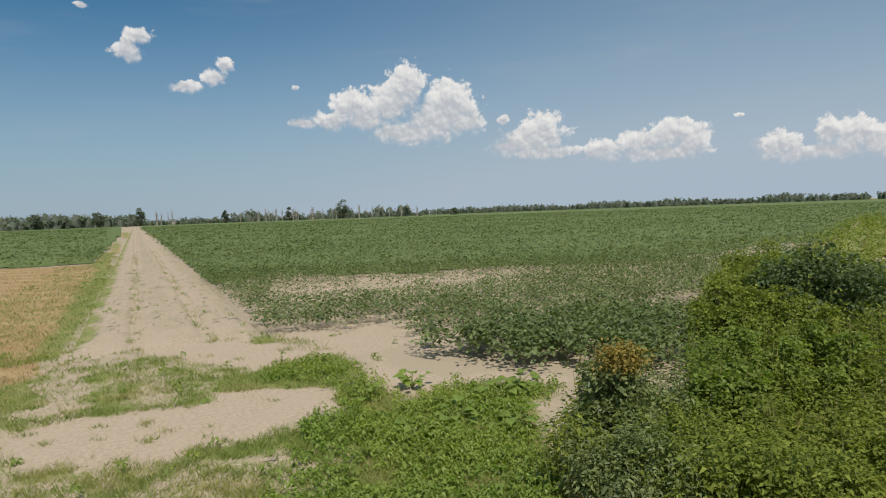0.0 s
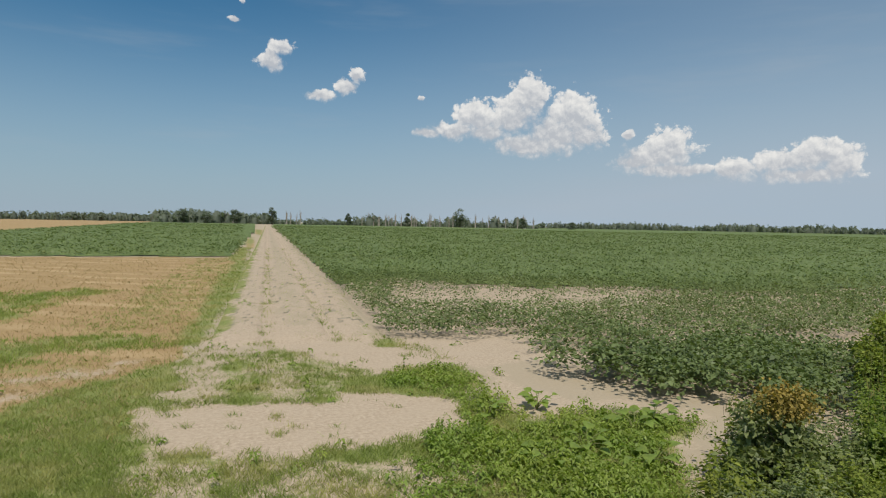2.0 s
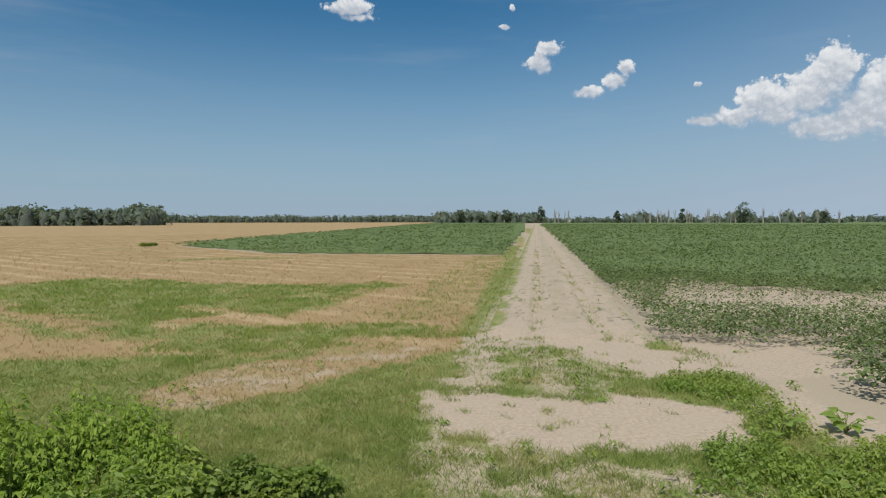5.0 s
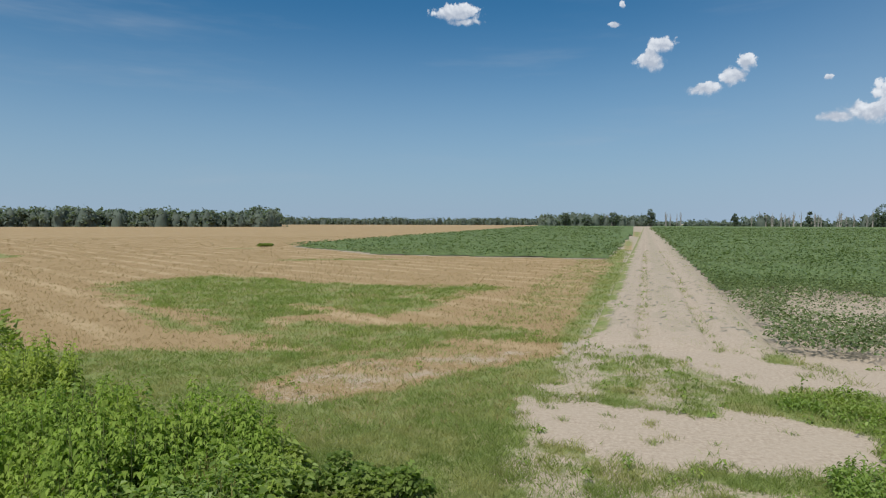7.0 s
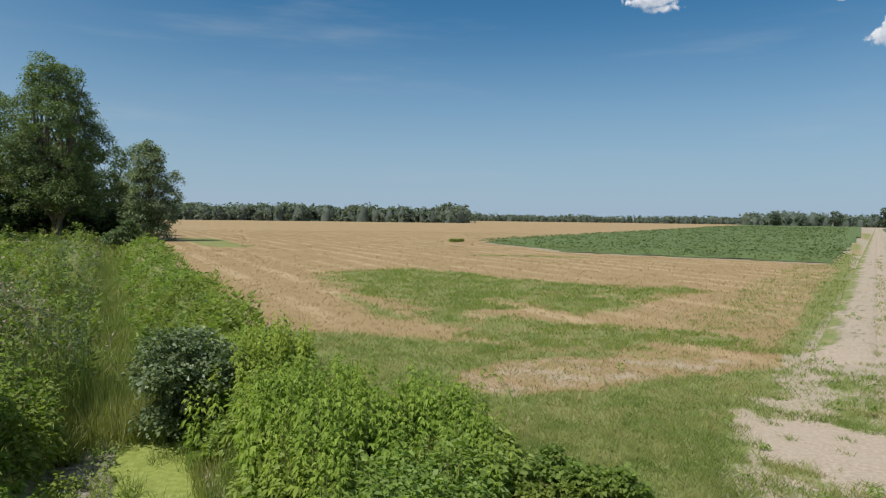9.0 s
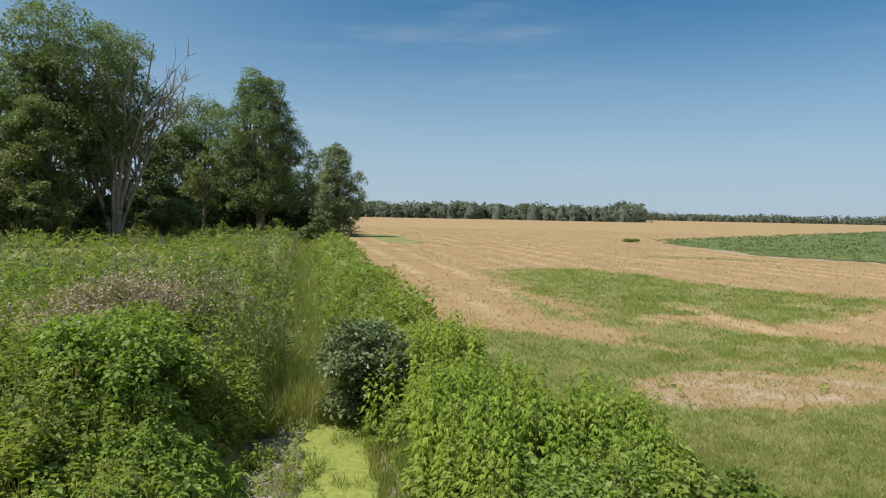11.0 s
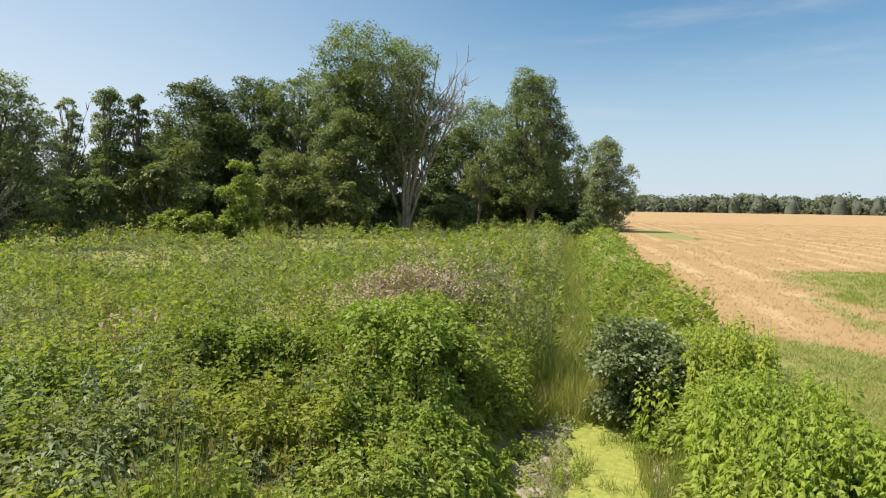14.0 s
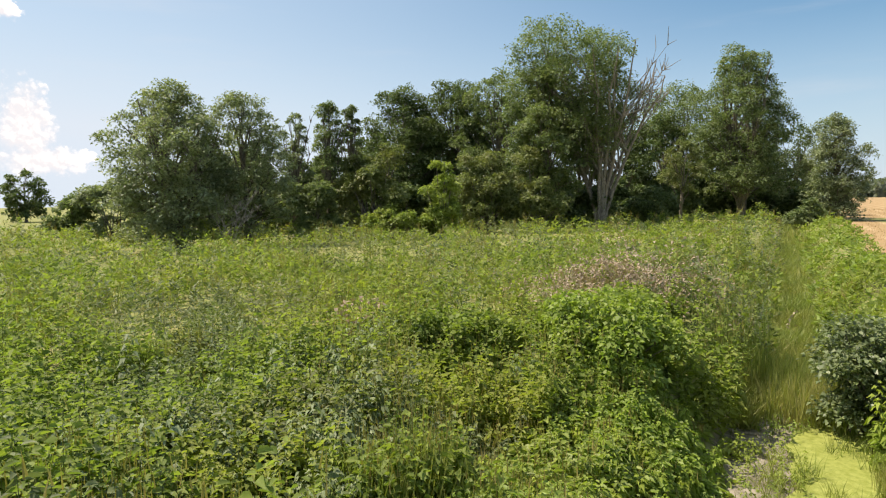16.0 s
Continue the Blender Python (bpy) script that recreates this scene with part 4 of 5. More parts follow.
# ---- trees and shrubs ----
def crown_geo(lobes, leaves, size, flat=0.95, clumps=44):
    """Leaves in clumps round the shells of a crown's lobes, with gaps between the clumps and a ragged outline."""
    lobes = np.asarray(lobes)
    k = len(lobes) * clumps
    c, r = np.repeat(lobes[:, :3], clumps, 0), np.repeat(lobes[:, 3], clumps)
    d = unit(rng.normal(0, 1, (k, 3)))
    d[:, 2] = np.where(d[:, 2] < -0.35, -d[:, 2], d[:, 2])
    cc = c + d * (r * rng.uniform(0.45, 1.0, k))[:, None] * np.array([1, 1, flat])
    cr = r * rng.uniform(0.14, 0.36, k)
    share = cr ** 2
    pick = rng.choice(k, leaves, p=share / share.sum())
    e = unit(rng.normal(0, 1, (leaves, 3)))
    rad = cr[pick] * rng.uniform(0.05, 1.0, leaves) ** 0.5 * rng.uniform(0.8, 1.25, leaves)
    p = cc[pick] + e * rad[:, None] * np.array([1.1, 1.1, 0.72]) + d[pick] * (rad * 0.2)[:, None] - np.array([0, 0, 0.22]) * (rad ** 2 / cr[pick])[:, None]
    p[:, 2] = np.maximum(p[:, 2], 0.1)
    aim = e * np.array([1, 1, 0.5]) + 0.5 * d[pick] + rng.normal(0, 0.5, (leaves, 3))
    s = size * rng.uniform(0.6, 1.3, leaves)
    return leaf_geo(p, aim, s, s * 0.45, 0.35, simple=size > 0.15)


def tree(name, label, x, y, h, w, clear=0.3, lobes=16, leaves=10500, size=0.30, stems=1, mat=None, bark=None, lean=0.0, spread=1.0, slim=False,
         category="tree", trunk=0.022, bare_limbs=0, side=0.0, taper=0.5, split=True, fan=False, knob=1.0):
    """A broad-leaved tree: tapered stems, limbs into each lobe of the crown, and the crown's leaves."""
    mat, bark = mat or M_TREE, bark or M_BARK
    root = tagged(new(name), label, category)
    root.location = (x, y, float(ground_z(np.array(x), np.array(y))) - 0.05)
    stems_, limbs, balls = [], [], []
    tops = []
    for s in range(stems):
        a = rng.uniform(0, 2 * np.pi) if stems > 1 else 0.0
        a = 2 * np.pi * s / stems + rng.uniform(-0.5, 0.5)
        reach = (0.32 * w * spread if stems > 1 else 0.04 * w)
        top = np.array([math.cos(a) * reach + lean * h * 0.5, math.sin(a) * reach, h * rng.uniform(0.72, 0.86)])
        t = np.linspace(0, 1, 9)[:, None]
        path = top * np.concatenate([t ** 1.3, t ** 1.3, t], 1) + np.concatenate([rng.normal(0, 0.012 * h, (9, 2)), np.zeros((9, 1))], 1) * t
        path[:, :2] += np.array([math.cos(a), math.sin(a)]) * (0.15 if stems > 1 else 0)
        r0 = h * trunk * (1.0 if stems == 1 else 0.62)
        stems_.append(tube_geo(path, r0 * (1 - 0.85 * t[:, 0]) + 0.01 + 0.5 * r0 * np.exp(-t[:, 0] * 18), 8))
        tops.append(path)
    for k in range(lobes):
        f = (k + 0.5) / lobes
        z = h * (clear + (0.93 - clear) * f ** 0.9)
        prof = 0.30 + 0.70 * math.sin(math.pi * min(1.0, 0.08 + 0.62 * f)) if fan else math.sin(math.pi * min(1.0, 0.18 + 0.78 * f)) ** 0.7
        a = k * 2.4 + rng.uniform(-0.5, 0.5)
        rr = 0.5 * w * prof * rng.uniform(0.4, 0.95)
        ball = knob * w * rng.uniform(0.13, 0.26) * (1.1 if slim else 1.2 - taper * f)
        c = np.array([math.cos(a) * rr + lean * z, math.sin(a) * rr + side * z, min(z, h - ball * 0.75)])
        balls.append((*c, ball))
        path = tops[k % stems]
        s0 = path[min(7, max(1, int(8 * max(0.12, (c[2] - 0.55 * rr) / h * 0.85))))]
        t = np.linspace(0, 1, 6)[:, None]
        limb = s0 + (c - s0) * t + np.array([0, 0, 0.12 * rr]) * np.sin(np.pi * t) + rng.normal(0, 0.02 * w, (6, 3)) * t
        geos = [tube_geo(limb, h * trunk * 0.34 * (1 - 0.85 * t[:, 0]) + 0.006, 5)]
        for _ in range(2):
            end = c + unit(rng.normal(0, 1, (1, 3)))[0] * ball * 0.9
            m0 = limb[3]
            geos.append(tube_geo(m0 + (end - m0) * t, h * trunk * 0.12 * (1 - 0.8 * t[:, 0]) + 0.004, 4))
        limbs.append((k % stems, "limb", join(*geos)))
    for k in range(bare_limbs):
        path = tops[k % stems]
        s0 = path[rng.integers(3, 6)]
        end = np.array([rng.uniform(-0.1, 0.15) * w, rng.uniform(0.30, 0.55) * w, h * rng.uniform(0.62, 0.9)])
        t = np.linspace(0, 1, 6)[:, None]
        limb = s0 + (end - s0) * t + rng.normal(0, 0.015 * w, (6, 3)) * t
        geos = [tube_geo(limb, h * trunk * 0.25 * (1 - 0.9 * t[:, 0]) + 0.006, 5)]
        for _ in range(12):
            m0 = limb[rng.integers(2, 6)]
            e2 = m0 + np.array([0, 0.04 * w, 0.07 * h]) * rng.uniform(0.3, 1.0) + rng.normal(0, 0.035 * w, 3)
            geos.append(tube_geo(m0 + (e2 - m0) * t, 0.03 * (1 - 0.8 * t[:, 0]) + 0.008, 4))
        limbs.append((k % stems, "bare_limb", join(*geos)))
    if split:
        boles = [part("trunk", mesh_np("trunk", *g, bark, True), root) for g in stems_]
        for k, kind, g in limbs:
            part(kind, mesh_np(kind, *g, bark, True), boles[k])
    else:
        part("trunk", mesh_np("trunk", *join(*stems_, *[g for _, _, g in limbs]), bark, True), root)
    if leaves:
        part("crown", mesh_np("crown", *crown_geo(balls, int(leaves * 1.3), size * 0.80), mat), root)
    return root


def shrub(name, label, x, y, w, h, lobes=9, leaves=4500, size=0.2, mat=None, category="shrub", depth=None, bark=None, knob=1.0):
    """A shrub leafy to the ground, on a few stems."""
    root = tagged(new(name), label, category)
    root.location = (x, y, float(ground_z(np.array(x), np.array(y))))
    depth = depth or w
    balls, geos = [], []
    for k in range(lobes):
        f = (k + 0.5) / lobes
        a = k * 2.4 + rng.uniform(-0.4, 0.4)
        ball = knob * 0.5 * min(w, depth, 1.3 * h) * rng.uniform(0.34, 0.52)
        lev = rng.uniform(0.0, 1.0)
        c = np.array([math.cos(a) * 0.34 * w * math.sqrt(f), math.sin(a) * 0.34 * depth * math.sqrt(f), ball * 0.7 + (h - 1.6 * ball) * lev * (1.1 - 0.5 * f)])
        c[2] = max(c[2], ball * 0.6)
        balls.append((*c, ball))
        t = np.linspace(0, 1, 5)[:, None]
        b = np.array([rng.normal(0, 0.06 * w), rng.normal(0, 0.06 * depth), 0.0])
        geos.append(tube_geo(b + (c - b) * t + rng.normal(0, 0.02 * w, (5, 3)) * t * (1 - t), 0.012 * h * (1 - 0.8 * t[:, 0]) + 0.004, 5))
    part("stem", mesh_np("stem", *join(*geos), bark or M_BARK, True), root)
    part("foliage", mesh_np("foliage", *crown_geo(balls, leaves, size, 0.9), mat or M_SHRUB), root)
    return root


def at(az_deg, d):
    return -math.sin(radians(az_deg)) * d, math.cos(radians(az_deg)) * d


def grow(az_deg, d, name, label, h, w, **more):
    x, y = at(az_deg, d)
    return tree(name, label, x, y, h, w, **more)


def bush(az_deg, d, name, label, w, h, **more):
    x, y = at(az_deg, d)
    root = shrub(name, label, x, y, w, h, **more)
    root.rotation_euler.z = radians(az_deg)
    return root


# the edge of the wood beyond the weeds
grow(114.0, 45, "maple_tree", "broad grey-green maple with a drooping rounded crown", 11.0, 8.6, clear=0.08, lobes=52, leaves=36000, size=0.20, knob=0.8,
     mat=M_TREE_PALE, stems=3, trunk=0.024)
grow(108.4, 47, "maple_tree", "upright grey-green maple with an open crown", 11.0, 6.4, clear=0.12, lobes=30, leaves=19000, size=0.19, mat=M_TREE_PALE)
grow(104.2, 56, "poplar_tree", "thin half-bare tree with sparse leaves", 11.2, 3.2, clear=0.2, lobes=20, leaves=7500, size=0.19, mat=M_TREE_PALE, bare_limbs=3)
grow(101.3, 53, "vine_covered_snag", "dead trunk wrapped in a column of green vines", 11.6, 2.7, clear=0.1, lobes=30, leaves=9500, size=0.17, bare_limbs=5, slim=True)
grow(99.2, 55, "vine_covered_snag", "leaning dead trunk wrapped in green vines", 11.7, 2.0, clear=0.25, lobes=20, leaves=5115, size=0.19, lean=0.06, slim=True)
grow(94.5, 70, "oak_tree", "dark dense tree in deep green leaf", 15.6, 10.5, clear=0.04, lobes=44, leaves=36000, size=0.27, mat=M_TREE_DARK, knob=0.85)
grow(90.0, 72, "oak_tree", "dark dense tree in deep green leaf", 17.0, 10.5, clear=0.04, lobes=42, leaves=34000, size=0.27, mat=M_TREE_DARK, knob=0.85)
grow(86.0, 68, "maple_tree", "mid-green maple at the wood's edge", 16.6, 10.0, clear=0.08, lobes=38, leaves=28000, size=0.25, knob=0.85)
grow(77.2, 62, "silver_maple", "tallest many-stemmed maple with a dead bare limb", 18.9, 12.0, clear=0.40, lobes=54, leaves=40000, size=0.22, stems=9, spread=1.5, fan=True, knob=0.72,
     bare_limbs=16, mat=M_TREE, bark=M_PALEBARK, trunk=0.018, side=-0.15, taper=0.1)
grow(82.0, 60, "silver_maple", "leafy maple leaning out over shrubs", 15.5, 8.0, clear=0.2, lobes=24, leaves=27900, size=0.23)
grow(70.6, 72, "young_tree", "small pale-barked tree with thin yellowish leaves", 9.5, 4.5, clear=0.35, lobes=10, leaves=6045, size=0.21, mat=M_SHRUB, stems=2)
grow(70.6, 96, "maple_tree", "rounded mid-green maple deeper in the wood", 18.6, 13.0, clear=0.2, lobes=30, leaves=20000, size=0.30, taper=0.2)
grow(65.9, 85, "maple_tree", "tall green maple with a bare grey trunk", 21.2, 12.0, clear=0.16, lobes=58, leaves=44000, size=0.26, knob=0.8, trunk=0.024, stems=2)
grow(61.9, 98, "maple_tree", "dark green maple behind the ditch", 13.4, 9.0, clear=0.2, lobes=18, leaves=10850, size=0.30, mat=M_TREE_DARK)
grow(59.4, 80, "willow_tree", "pale green tree standing at the field's edge", 11.4, 6.6, clear=0.03, lobes=40, leaves=24000, size=0.23, mat=M_TREE_PALE)
for az_deg, d, h, w_ in ((112, 62, 9, 7), (108, 68, 9, 7), (97.5, 82, 12, 8), (92, 88, 14, 9), (87, 86, 15, 9), (83, 84, 15, 9), (79, 82, 14, 9), (75, 84, 14, 9),
                         (72, 90, 14, 9), (67, 104, 16, 9), (64.5, 106, 14, 8), (102.5, 72, 8, 7)):
    grow(az_deg, d, "forest_tree", "dark woodland tree deep in the wood", h, w_, clear=0.05, lobes=20, leaves=9300, size=0.38, mat=M_TREE_DARK, split=False)
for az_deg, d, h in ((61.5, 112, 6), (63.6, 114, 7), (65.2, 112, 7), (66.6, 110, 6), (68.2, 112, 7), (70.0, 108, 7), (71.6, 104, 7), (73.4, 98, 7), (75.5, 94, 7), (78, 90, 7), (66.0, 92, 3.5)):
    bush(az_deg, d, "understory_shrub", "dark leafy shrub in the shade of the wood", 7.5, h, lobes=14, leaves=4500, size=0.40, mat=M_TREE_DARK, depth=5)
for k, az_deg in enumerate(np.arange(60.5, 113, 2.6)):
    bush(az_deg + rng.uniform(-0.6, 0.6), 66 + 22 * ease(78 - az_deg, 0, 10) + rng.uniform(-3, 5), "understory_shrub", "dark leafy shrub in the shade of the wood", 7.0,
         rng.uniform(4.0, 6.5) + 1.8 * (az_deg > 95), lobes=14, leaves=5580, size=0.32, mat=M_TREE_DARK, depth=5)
bush(103.2, 50, "vine_thicket", "dense thicket draped in green vines", 5.2, 5.8, lobes=14, leaves=13950, size=0.18, mat=M_TREE, depth=4)
bush(97.2, 52, "rounded_shrub", "large rounded brownish-green shrub", 8.4, 7.8, lobes=24, leaves=22000, size=0.18, mat=M_SHRUB, depth=5)
bush(91.3, 49, "vine_covered_shrub", "shrub smothered in bright green vines", 3.8, 6.2, lobes=34, leaves=13000, size=0.16, mat=M_VINE, depth=4, knob=0.75)
bush(95.2, 49, "vine_mat", "low sprawling mat of yellow-green vines", 9.0, 2.8, lobes=44, leaves=13000, size=0.16, mat=M_VINE, depth=4, knob=0.7)
bush(87.4, 56, "dogwood_shrub", "tall tangled olive-green shrub", 7.6, 8.4, lobes=24, leaves=21000, size=0.19, mat=M_SHRUB, depth=5)
bush(82.8, 56, "dogwood_shrub", "tangled brownish shrub with dead twigs", 7.4, 7.4, lobes=20, leaves=15112, size=0.19, mat=M_SHRUB, depth=5)
bush(73.0, 66, "dogwood_shrub", "dark green shrub under the maples", 6.0, 4.5, lobes=12, leaves=10462, size=0.21, mat=M_TREE_DARK, depth=5)
bush(61.2, 72, "ditch_shrub", "green shrub growing over the ditch", 4.2, 3.4, lobes=10, leaves=8137, size=0.20, mat=M_TREE, depth=4)
bush(118.5, 60, "hedge_shrub", "grey-green shrub at the wood's edge", 7.0, 5.6, lobes=14, leaves=10462, size=0.23, mat=M_TREE_PALE, depth=5)
bush(121.3, 72, "hedge_shrub", "grey-green shrub at the wood's edge", 7.0, 5.0, lobes=12, leaves=8137, size=0.26, mat=M_TREE, depth=5)
grow(124.4, 150, "far_oak", "rounded dark tree standing apart", 10.5, 8.5, clear=0.05, lobes=18, leaves=4000, size=0.6, mat=M_TREE_DARK, split=False)
grow(110.0, 43, "bare_shrub", "small leafless grey shrub among weeds", 4.0, 3.6, clear=0.3, lobes=14, leaves=0, stems=4, bark=M_DEADWOOD, trunk=0.016, bare_limbs=6,
     category="shrub")

# shrubs and single plants close to the ditch and track
shrub("dark_ditch_shrub", "dense dark-leaved shrub on the ditch bank", -9.5, 6.25, 1.9, 2.3, lobes=34, leaves=13000, size=0.072, mat=M_PRIVET, knob=0.9)
shrub("weed_thicket", "tall leafy weed thicket above the ditch", -10.0, 2.1, 3.6, 1.65, lobes=60, leaves=17000, size=0.075, mat=M_WEED_BRIGHT, depth=3.2, knob=0.8)
shrub("weed_thicket", "tall dark-leaved weed thicket above the ditch", -9.9, -0.1, 2.8, 1.4, lobes=44, leaves=11000, size=0.08, mat=M_THICKET, depth=2.8, knob=0.8)
shrub("weed_thicket", "tall grassy weed thicket leaning over the ditch", -12.2, 3.2, 2.2, 1.25, lobes=30, leaves=6000, size=0.10, mat=M_WEED, depth=2.0, knob=0.85)
shrub("bramble_bush", "low dark bramble bush in the grass", -2.6, 6.1, 2.0, 0.55, lobes=16, leaves=4500, size=0.065, mat=M_WEED, depth=1.5)

bush(33.3, 82, "weed_tuft", "low patch of green weeds standing alone in stubble", 2.8, 0.42, lobes=22, leaves=2400, size=0.14, mat=M_WEED, depth=2.2, category="weeds")

# dry flowered-out heads on the low rise behind the thicket
x, y = rng.normal(-14.2, 1.0, 900), rng.normal(3.5, 0.95, 900)
h = np.maximum(herb_height(x, y, 1.25), 1.0)
q = on_ground(np.repeat(x, 8), np.repeat(y, 8))
q[:, 2] += np.repeat(h, 8) * rng.uniform(0.75, 1.08, len(q))
q[:, :2] += rng.normal(0, 0.09, (len(q), 2))
stuff("dry_weed_heads", leaf_geo(q, rng.normal(0, 1, q.shape), 0.07, 0.026, simple=True), M_DRY, "pale pinkish dried heads on weeds", "weeds")
x, y = rng.normal(-11.2, 0.2, 16), rng.normal(-2.0, 0.2, 16)
q = on_ground(np.repeat(x, 10), np.repeat(y, 10), 0.0)
q[:, 2] += rng.uniform(0.5, 1.25, len(q))
q[:, :2] += rng.normal(0, 0.1, (len(q), 2))
stuff("dry_weed_heads", leaf_geo(q, rng.normal(0, 1, q.shape), 0.11, 0.045, simple=True), M_DRY, "clump of pale bleached dead weeds", "weeds")


def golden_plant(x, y):
    root = shrub("goldenrod_plant", "olive bushy plant topped with orange-gold flowers", x, y, 1.3, 1.15, lobes=10, leaves=3200, size=0.07, mat=M_SHRUB, category="plant")
    q = rng.normal(0, 1, (1500, 3)) * np.array([0.15, 0.13, 0.08]) + np.array([0, 0, 1.12])
    part("flower_head", mesh_np("flower_head", *leaf_geo(q, rng.normal(0, 1, q.shape), 0.05, 0.02), M_GOLD), root, "orange-gold flower plumes")
    return root


golden_plant(5.65, 5.7)
for x, y, w_, h in ((10.4, 8.1, 1.8, 1.6), (12.4, 9.5, 2.2, 1.7), (15.0, 11.2, 2.6, 1.8), (11.2, 7.4, 2.2, 1.55), (8.5, 6.4, 1.6, 1.05), (7.4, 5.6, 1.5, 0.9), (9.3, 5.6, 2.0, 1.2), (17.5, 12.4, 3.0, 1.8), (13.2, 8.6, 2.6, 1.8)):
    shrub("weed_thicket", "tall yellow-green weed thicket beside soybeans", x, y, w_, h, lobes=34, leaves=5500, size=0.075, mat=M_CORNER if h > 1.3 else M_WEED, knob=0.6)
bush(-58.6, 15.0, "hedge_shrub", "dark leafy shrub rising out of tall weeds", 3.4, 2.3, lobes=22, leaves=11000, size=0.085, mat=M_TREE_DARK, depth=3.0)


def broadleaf_plant(x, y, leaves, size):
    """A rosette of large soft leaves on arching stalks."""
    root = tagged(new("burdock_plant"), "low plant with large pale green leaves", "plant", "broad-leaved plants by the track")
    root.location = (x, y, 0.0)
    t = np.linspace(0, 1, 6)
    outline = np.sin(np.pi * t ** 0.8) * 0.42
    co = np.concatenate([np.stack([t, o * outline, 0.16 * np.abs(o) * outline + 0.10 * np.sin(np.pi * t) - 0.22 * t * t], 1) for o in (-1, 0, 1)])
    f = np.array([[k + 6 * b, k + 1 + 6 * b, k + 7 + 6 * b, k + 6 + 6 * b] for b in (0, 1) for k in range(5)])
    blade = mesh_np("leaf", co, f, M_WEED_BRIGHT, True)
    stalks = []
    for k in range(leaves):
        a, reach, lift = k * 2.4 + rng.uniform(-0.3, 0.3), rng.uniform(0.05, 0.30), rng.uniform(0.08, 0.26)
        stalks.append(tube_geo([(0, 0, 0), (math.cos(a) * reach * 0.6, math.sin(a) * reach * 0.6, lift * 0.8), (math.cos(a) * reach, math.sin(a) * reach, lift)],
                               [0.009, 0.007, 0.005], 5))
        leaf = part("leaf", blade, root)
        leaf.matrix_basis = pose(math.cos(a) * reach, math.sin(a) * reach, lift, rng.uniform(-15, 15), rng.uniform(-25, 10), math.degrees(a)) @ \
            Matrix.Scale(size * rng.uniform(0.7, 1.15), 4)
    part("stalk", mesh_np("stalk", *join(*stalks), M_STEM, True), root)


for x, y, n, size in ((4.45, 9.6, 13, 0.22), (4.3, 7.7, 12, 0.2), (3.6, 7.2, 11, 0.2), (6.0, 8.6, 13, 0.24), (3.5, 9.35, 9, 0.2), (5.4, 8.2, 10, 0.24),
                      (4.9, 7.0, 9, 0.22)):
    broadleaf_plant(x, y, n, size)


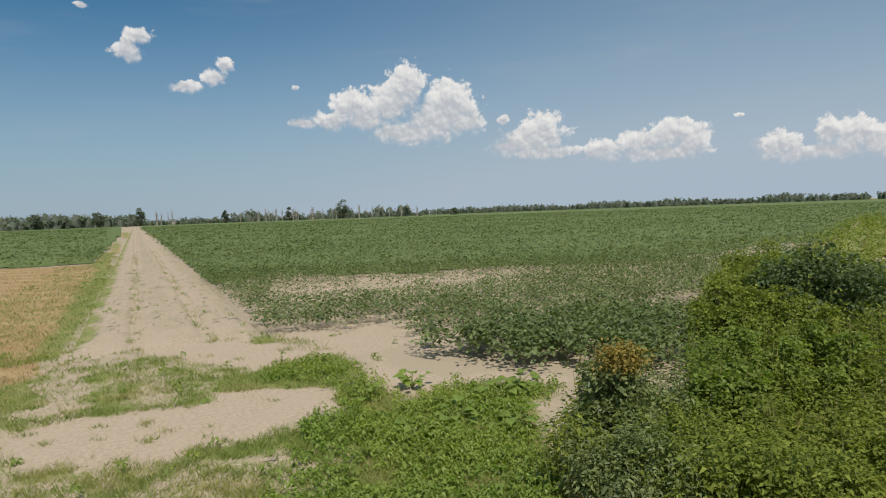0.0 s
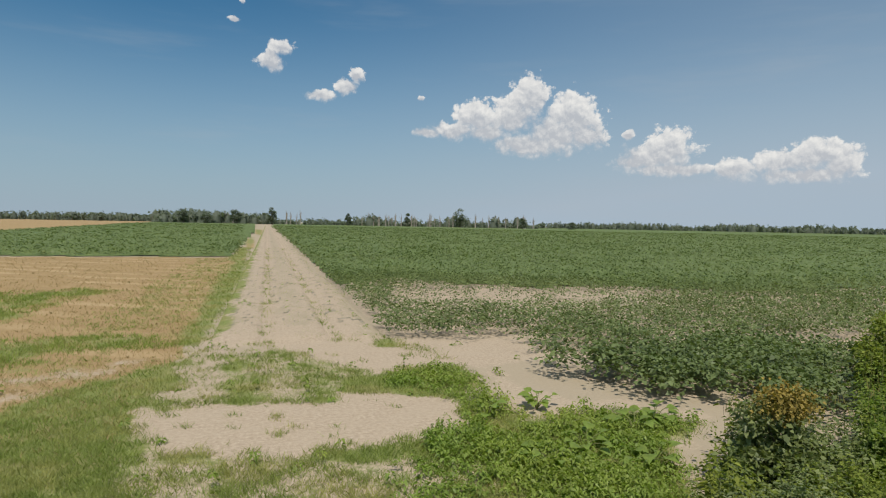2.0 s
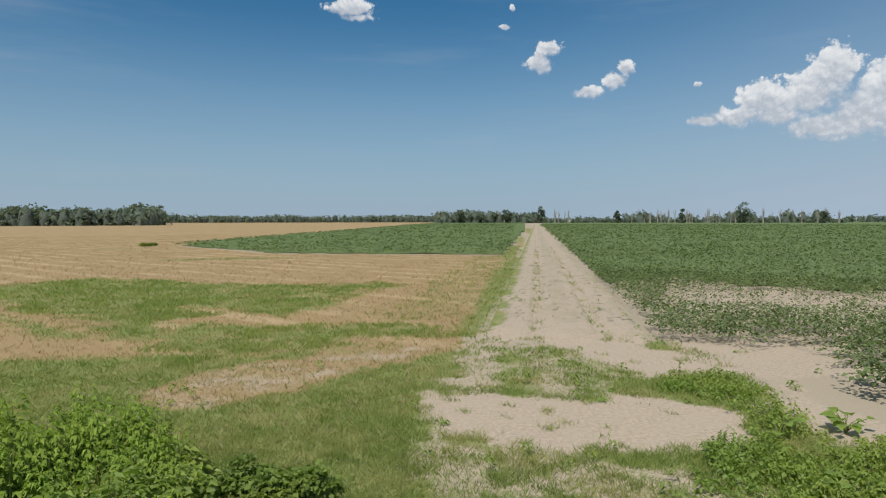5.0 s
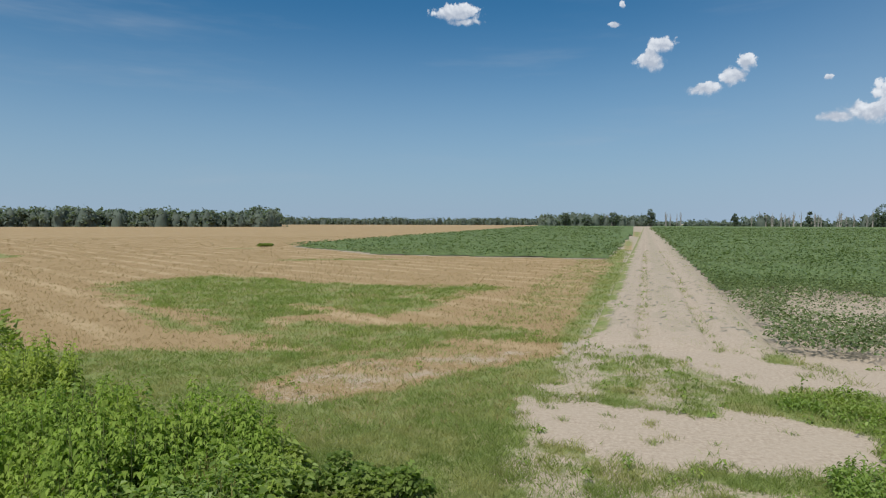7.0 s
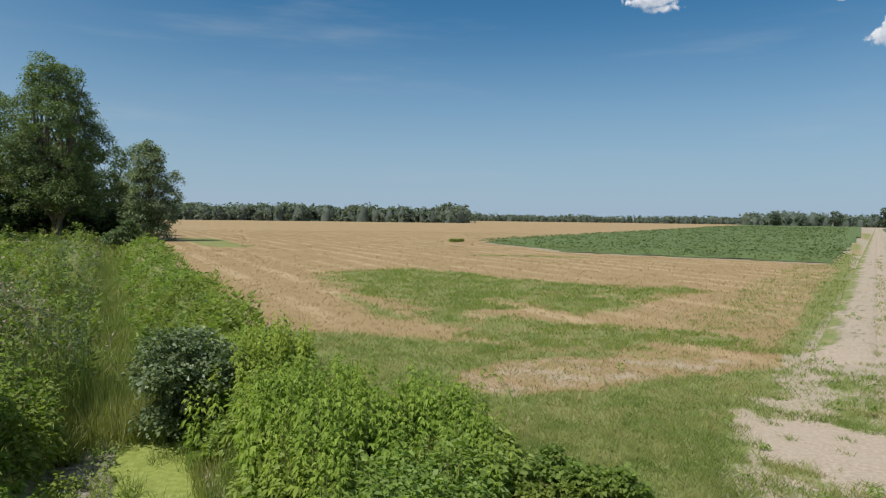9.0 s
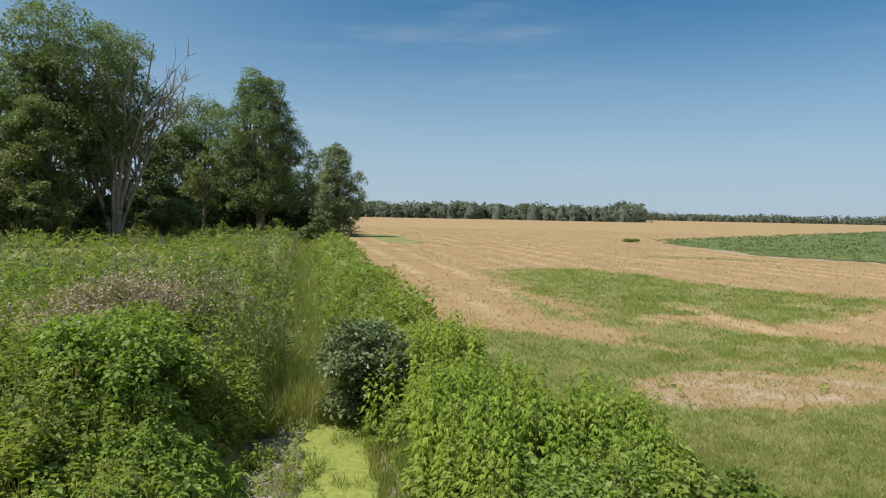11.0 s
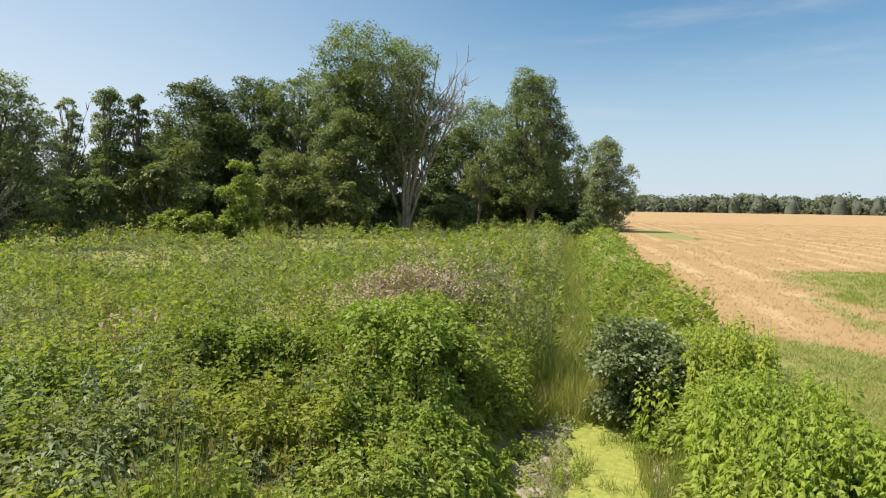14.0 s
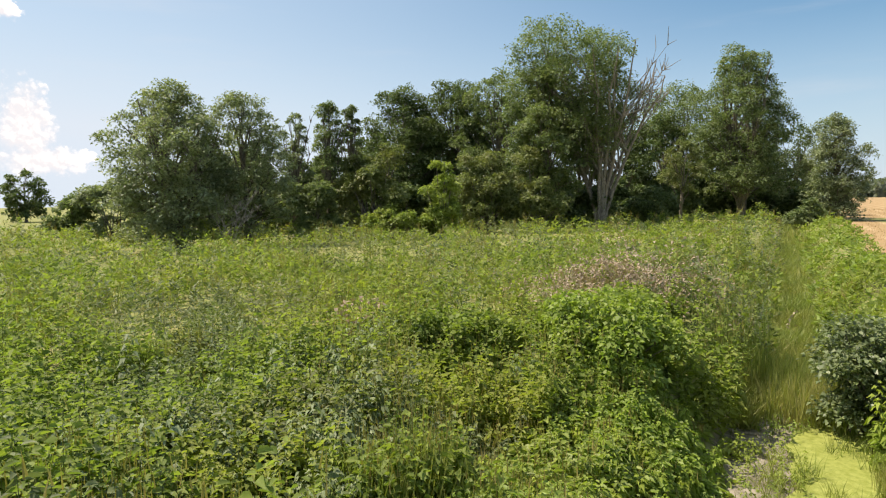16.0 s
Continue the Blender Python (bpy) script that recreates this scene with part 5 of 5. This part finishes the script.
# ---- the far distance ----
def far_trees(name, label, places, mat, leaf=1.3, per=70):
    geos = []
    u, v = np.meshgrid(np.linspace(0, 2 * np.pi, 8)[:-1], np.linspace(0.0, 1.0, 5))
    i, j = np.meshgrid(np.arange(4), np.arange(7), indexing="ij")
    skin = np.stack([i * 7 + j, i * 7 + (j + 1) % 7, (i + 1) * 7 + (j + 1) % 7, (i + 1) * 7 + j], -1).reshape(-1, 4)
    skin = np.concatenate([skin[:, :3], skin[:, [0, 2, 3]]])
    for x, y, h, w in places:
        wide = (0.36 * w * np.sqrt(1.0 - 0.97 * v ** 2) * rng.uniform(0.75, 1.1, v.shape)).ravel()
        core = np.stack([x + np.cos(u.ravel()) * wide, y + np.sin(u.ravel()) * wide, 0.82 * h * v.ravel() * rng.uniform(0.85, 1.1, v.size)], 1)
        geos.append((core, skin))
        balls = [(x + rng.normal(0, 0.25 * w), y + rng.normal(0, 0.25 * w), h * f, g * w) for f, g in ((0.10, 0.42), (0.3, 0.38), (0.45, 0.32), (0.6, 0.28), (0.78, 0.22))]
        geos.append(crown_geo(balls, per, leaf, 0.95, 4))
    return tagged(new(name, mesh_np(name, *join(*geos), mat)), label, "woods", kind="stuff")


def row_of_trees(az0, az1, d0, d1, n, h0, h1):
    out = []
    for _ in range(n):
        a, d = rng.uniform(az0, az1), rng.uniform(d0, d1)
        h = rng.uniform(h0, h1) * (0.7 + 0.6 * float(fbm(np.array(a), np.array(0.0), 2.0, 99)))
        out.append((*at(a, d), h, h * rng.uniform(0.7, 1.1)))
    return out


# the haze on these trees is in their leaf colour
far_trees("far_tree_line", "hazy line of trees on the horizon", row_of_trees(-72, -24, 1000, 1080, 420, 7, 13), M_FAR_HAZED, 2.6, 44)
far_trees("far_tree_line", "hazy line of trees on the horizon", row_of_trees(-24, 1, 660, 740, 330, 3.5, 8), M_FAR_HAZED, 1.8, 40)
far_trees("far_tree_line", "hazy line of trees on the horizon", row_of_trees(0, 34, 900, 1000, 380, 7, 12) + row_of_trees(0, 9, 650, 720, 70, 9, 15) + row_of_trees(20, 36, 900, 1000, 120, 7, 12) + row_of_trees(-23, -6, 650, 720, 26, 8, 13), M_FAR_HAZED, 2.4, 50)
far_trees("far_wood", "dense green wood beyond the stubble field", row_of_trees(32.5, 62, 430, 520, 520, 9, 13), M_FAR_HAZED, 1.9, 100)
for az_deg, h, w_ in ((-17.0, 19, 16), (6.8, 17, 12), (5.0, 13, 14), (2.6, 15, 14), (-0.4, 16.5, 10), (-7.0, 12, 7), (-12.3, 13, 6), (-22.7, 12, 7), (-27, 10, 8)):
    bush(az_deg, 640, "horizon_tree", "dark rounded tree standing out on the horizon", w_, h, lobes=16, leaves=1500, size=1.2, mat=M_FAR_HAZED, category="tree")
for k in range(52):
    a = rng.choice([-9.5, -12.0, -10.5, -19.0, -14.0, -20.5, 3.5, -2.5, -16.0, -23.0]) + rng.normal(0, 0.8)
    grow(a, 660, "dead_tree", "bare grey dead tree on the horizon", rng.uniform(11, 17), 4.5, clear=0.4, lobes=8, leaves=0, bark=M_DEADWOOD, trunk=0.036, split=False)
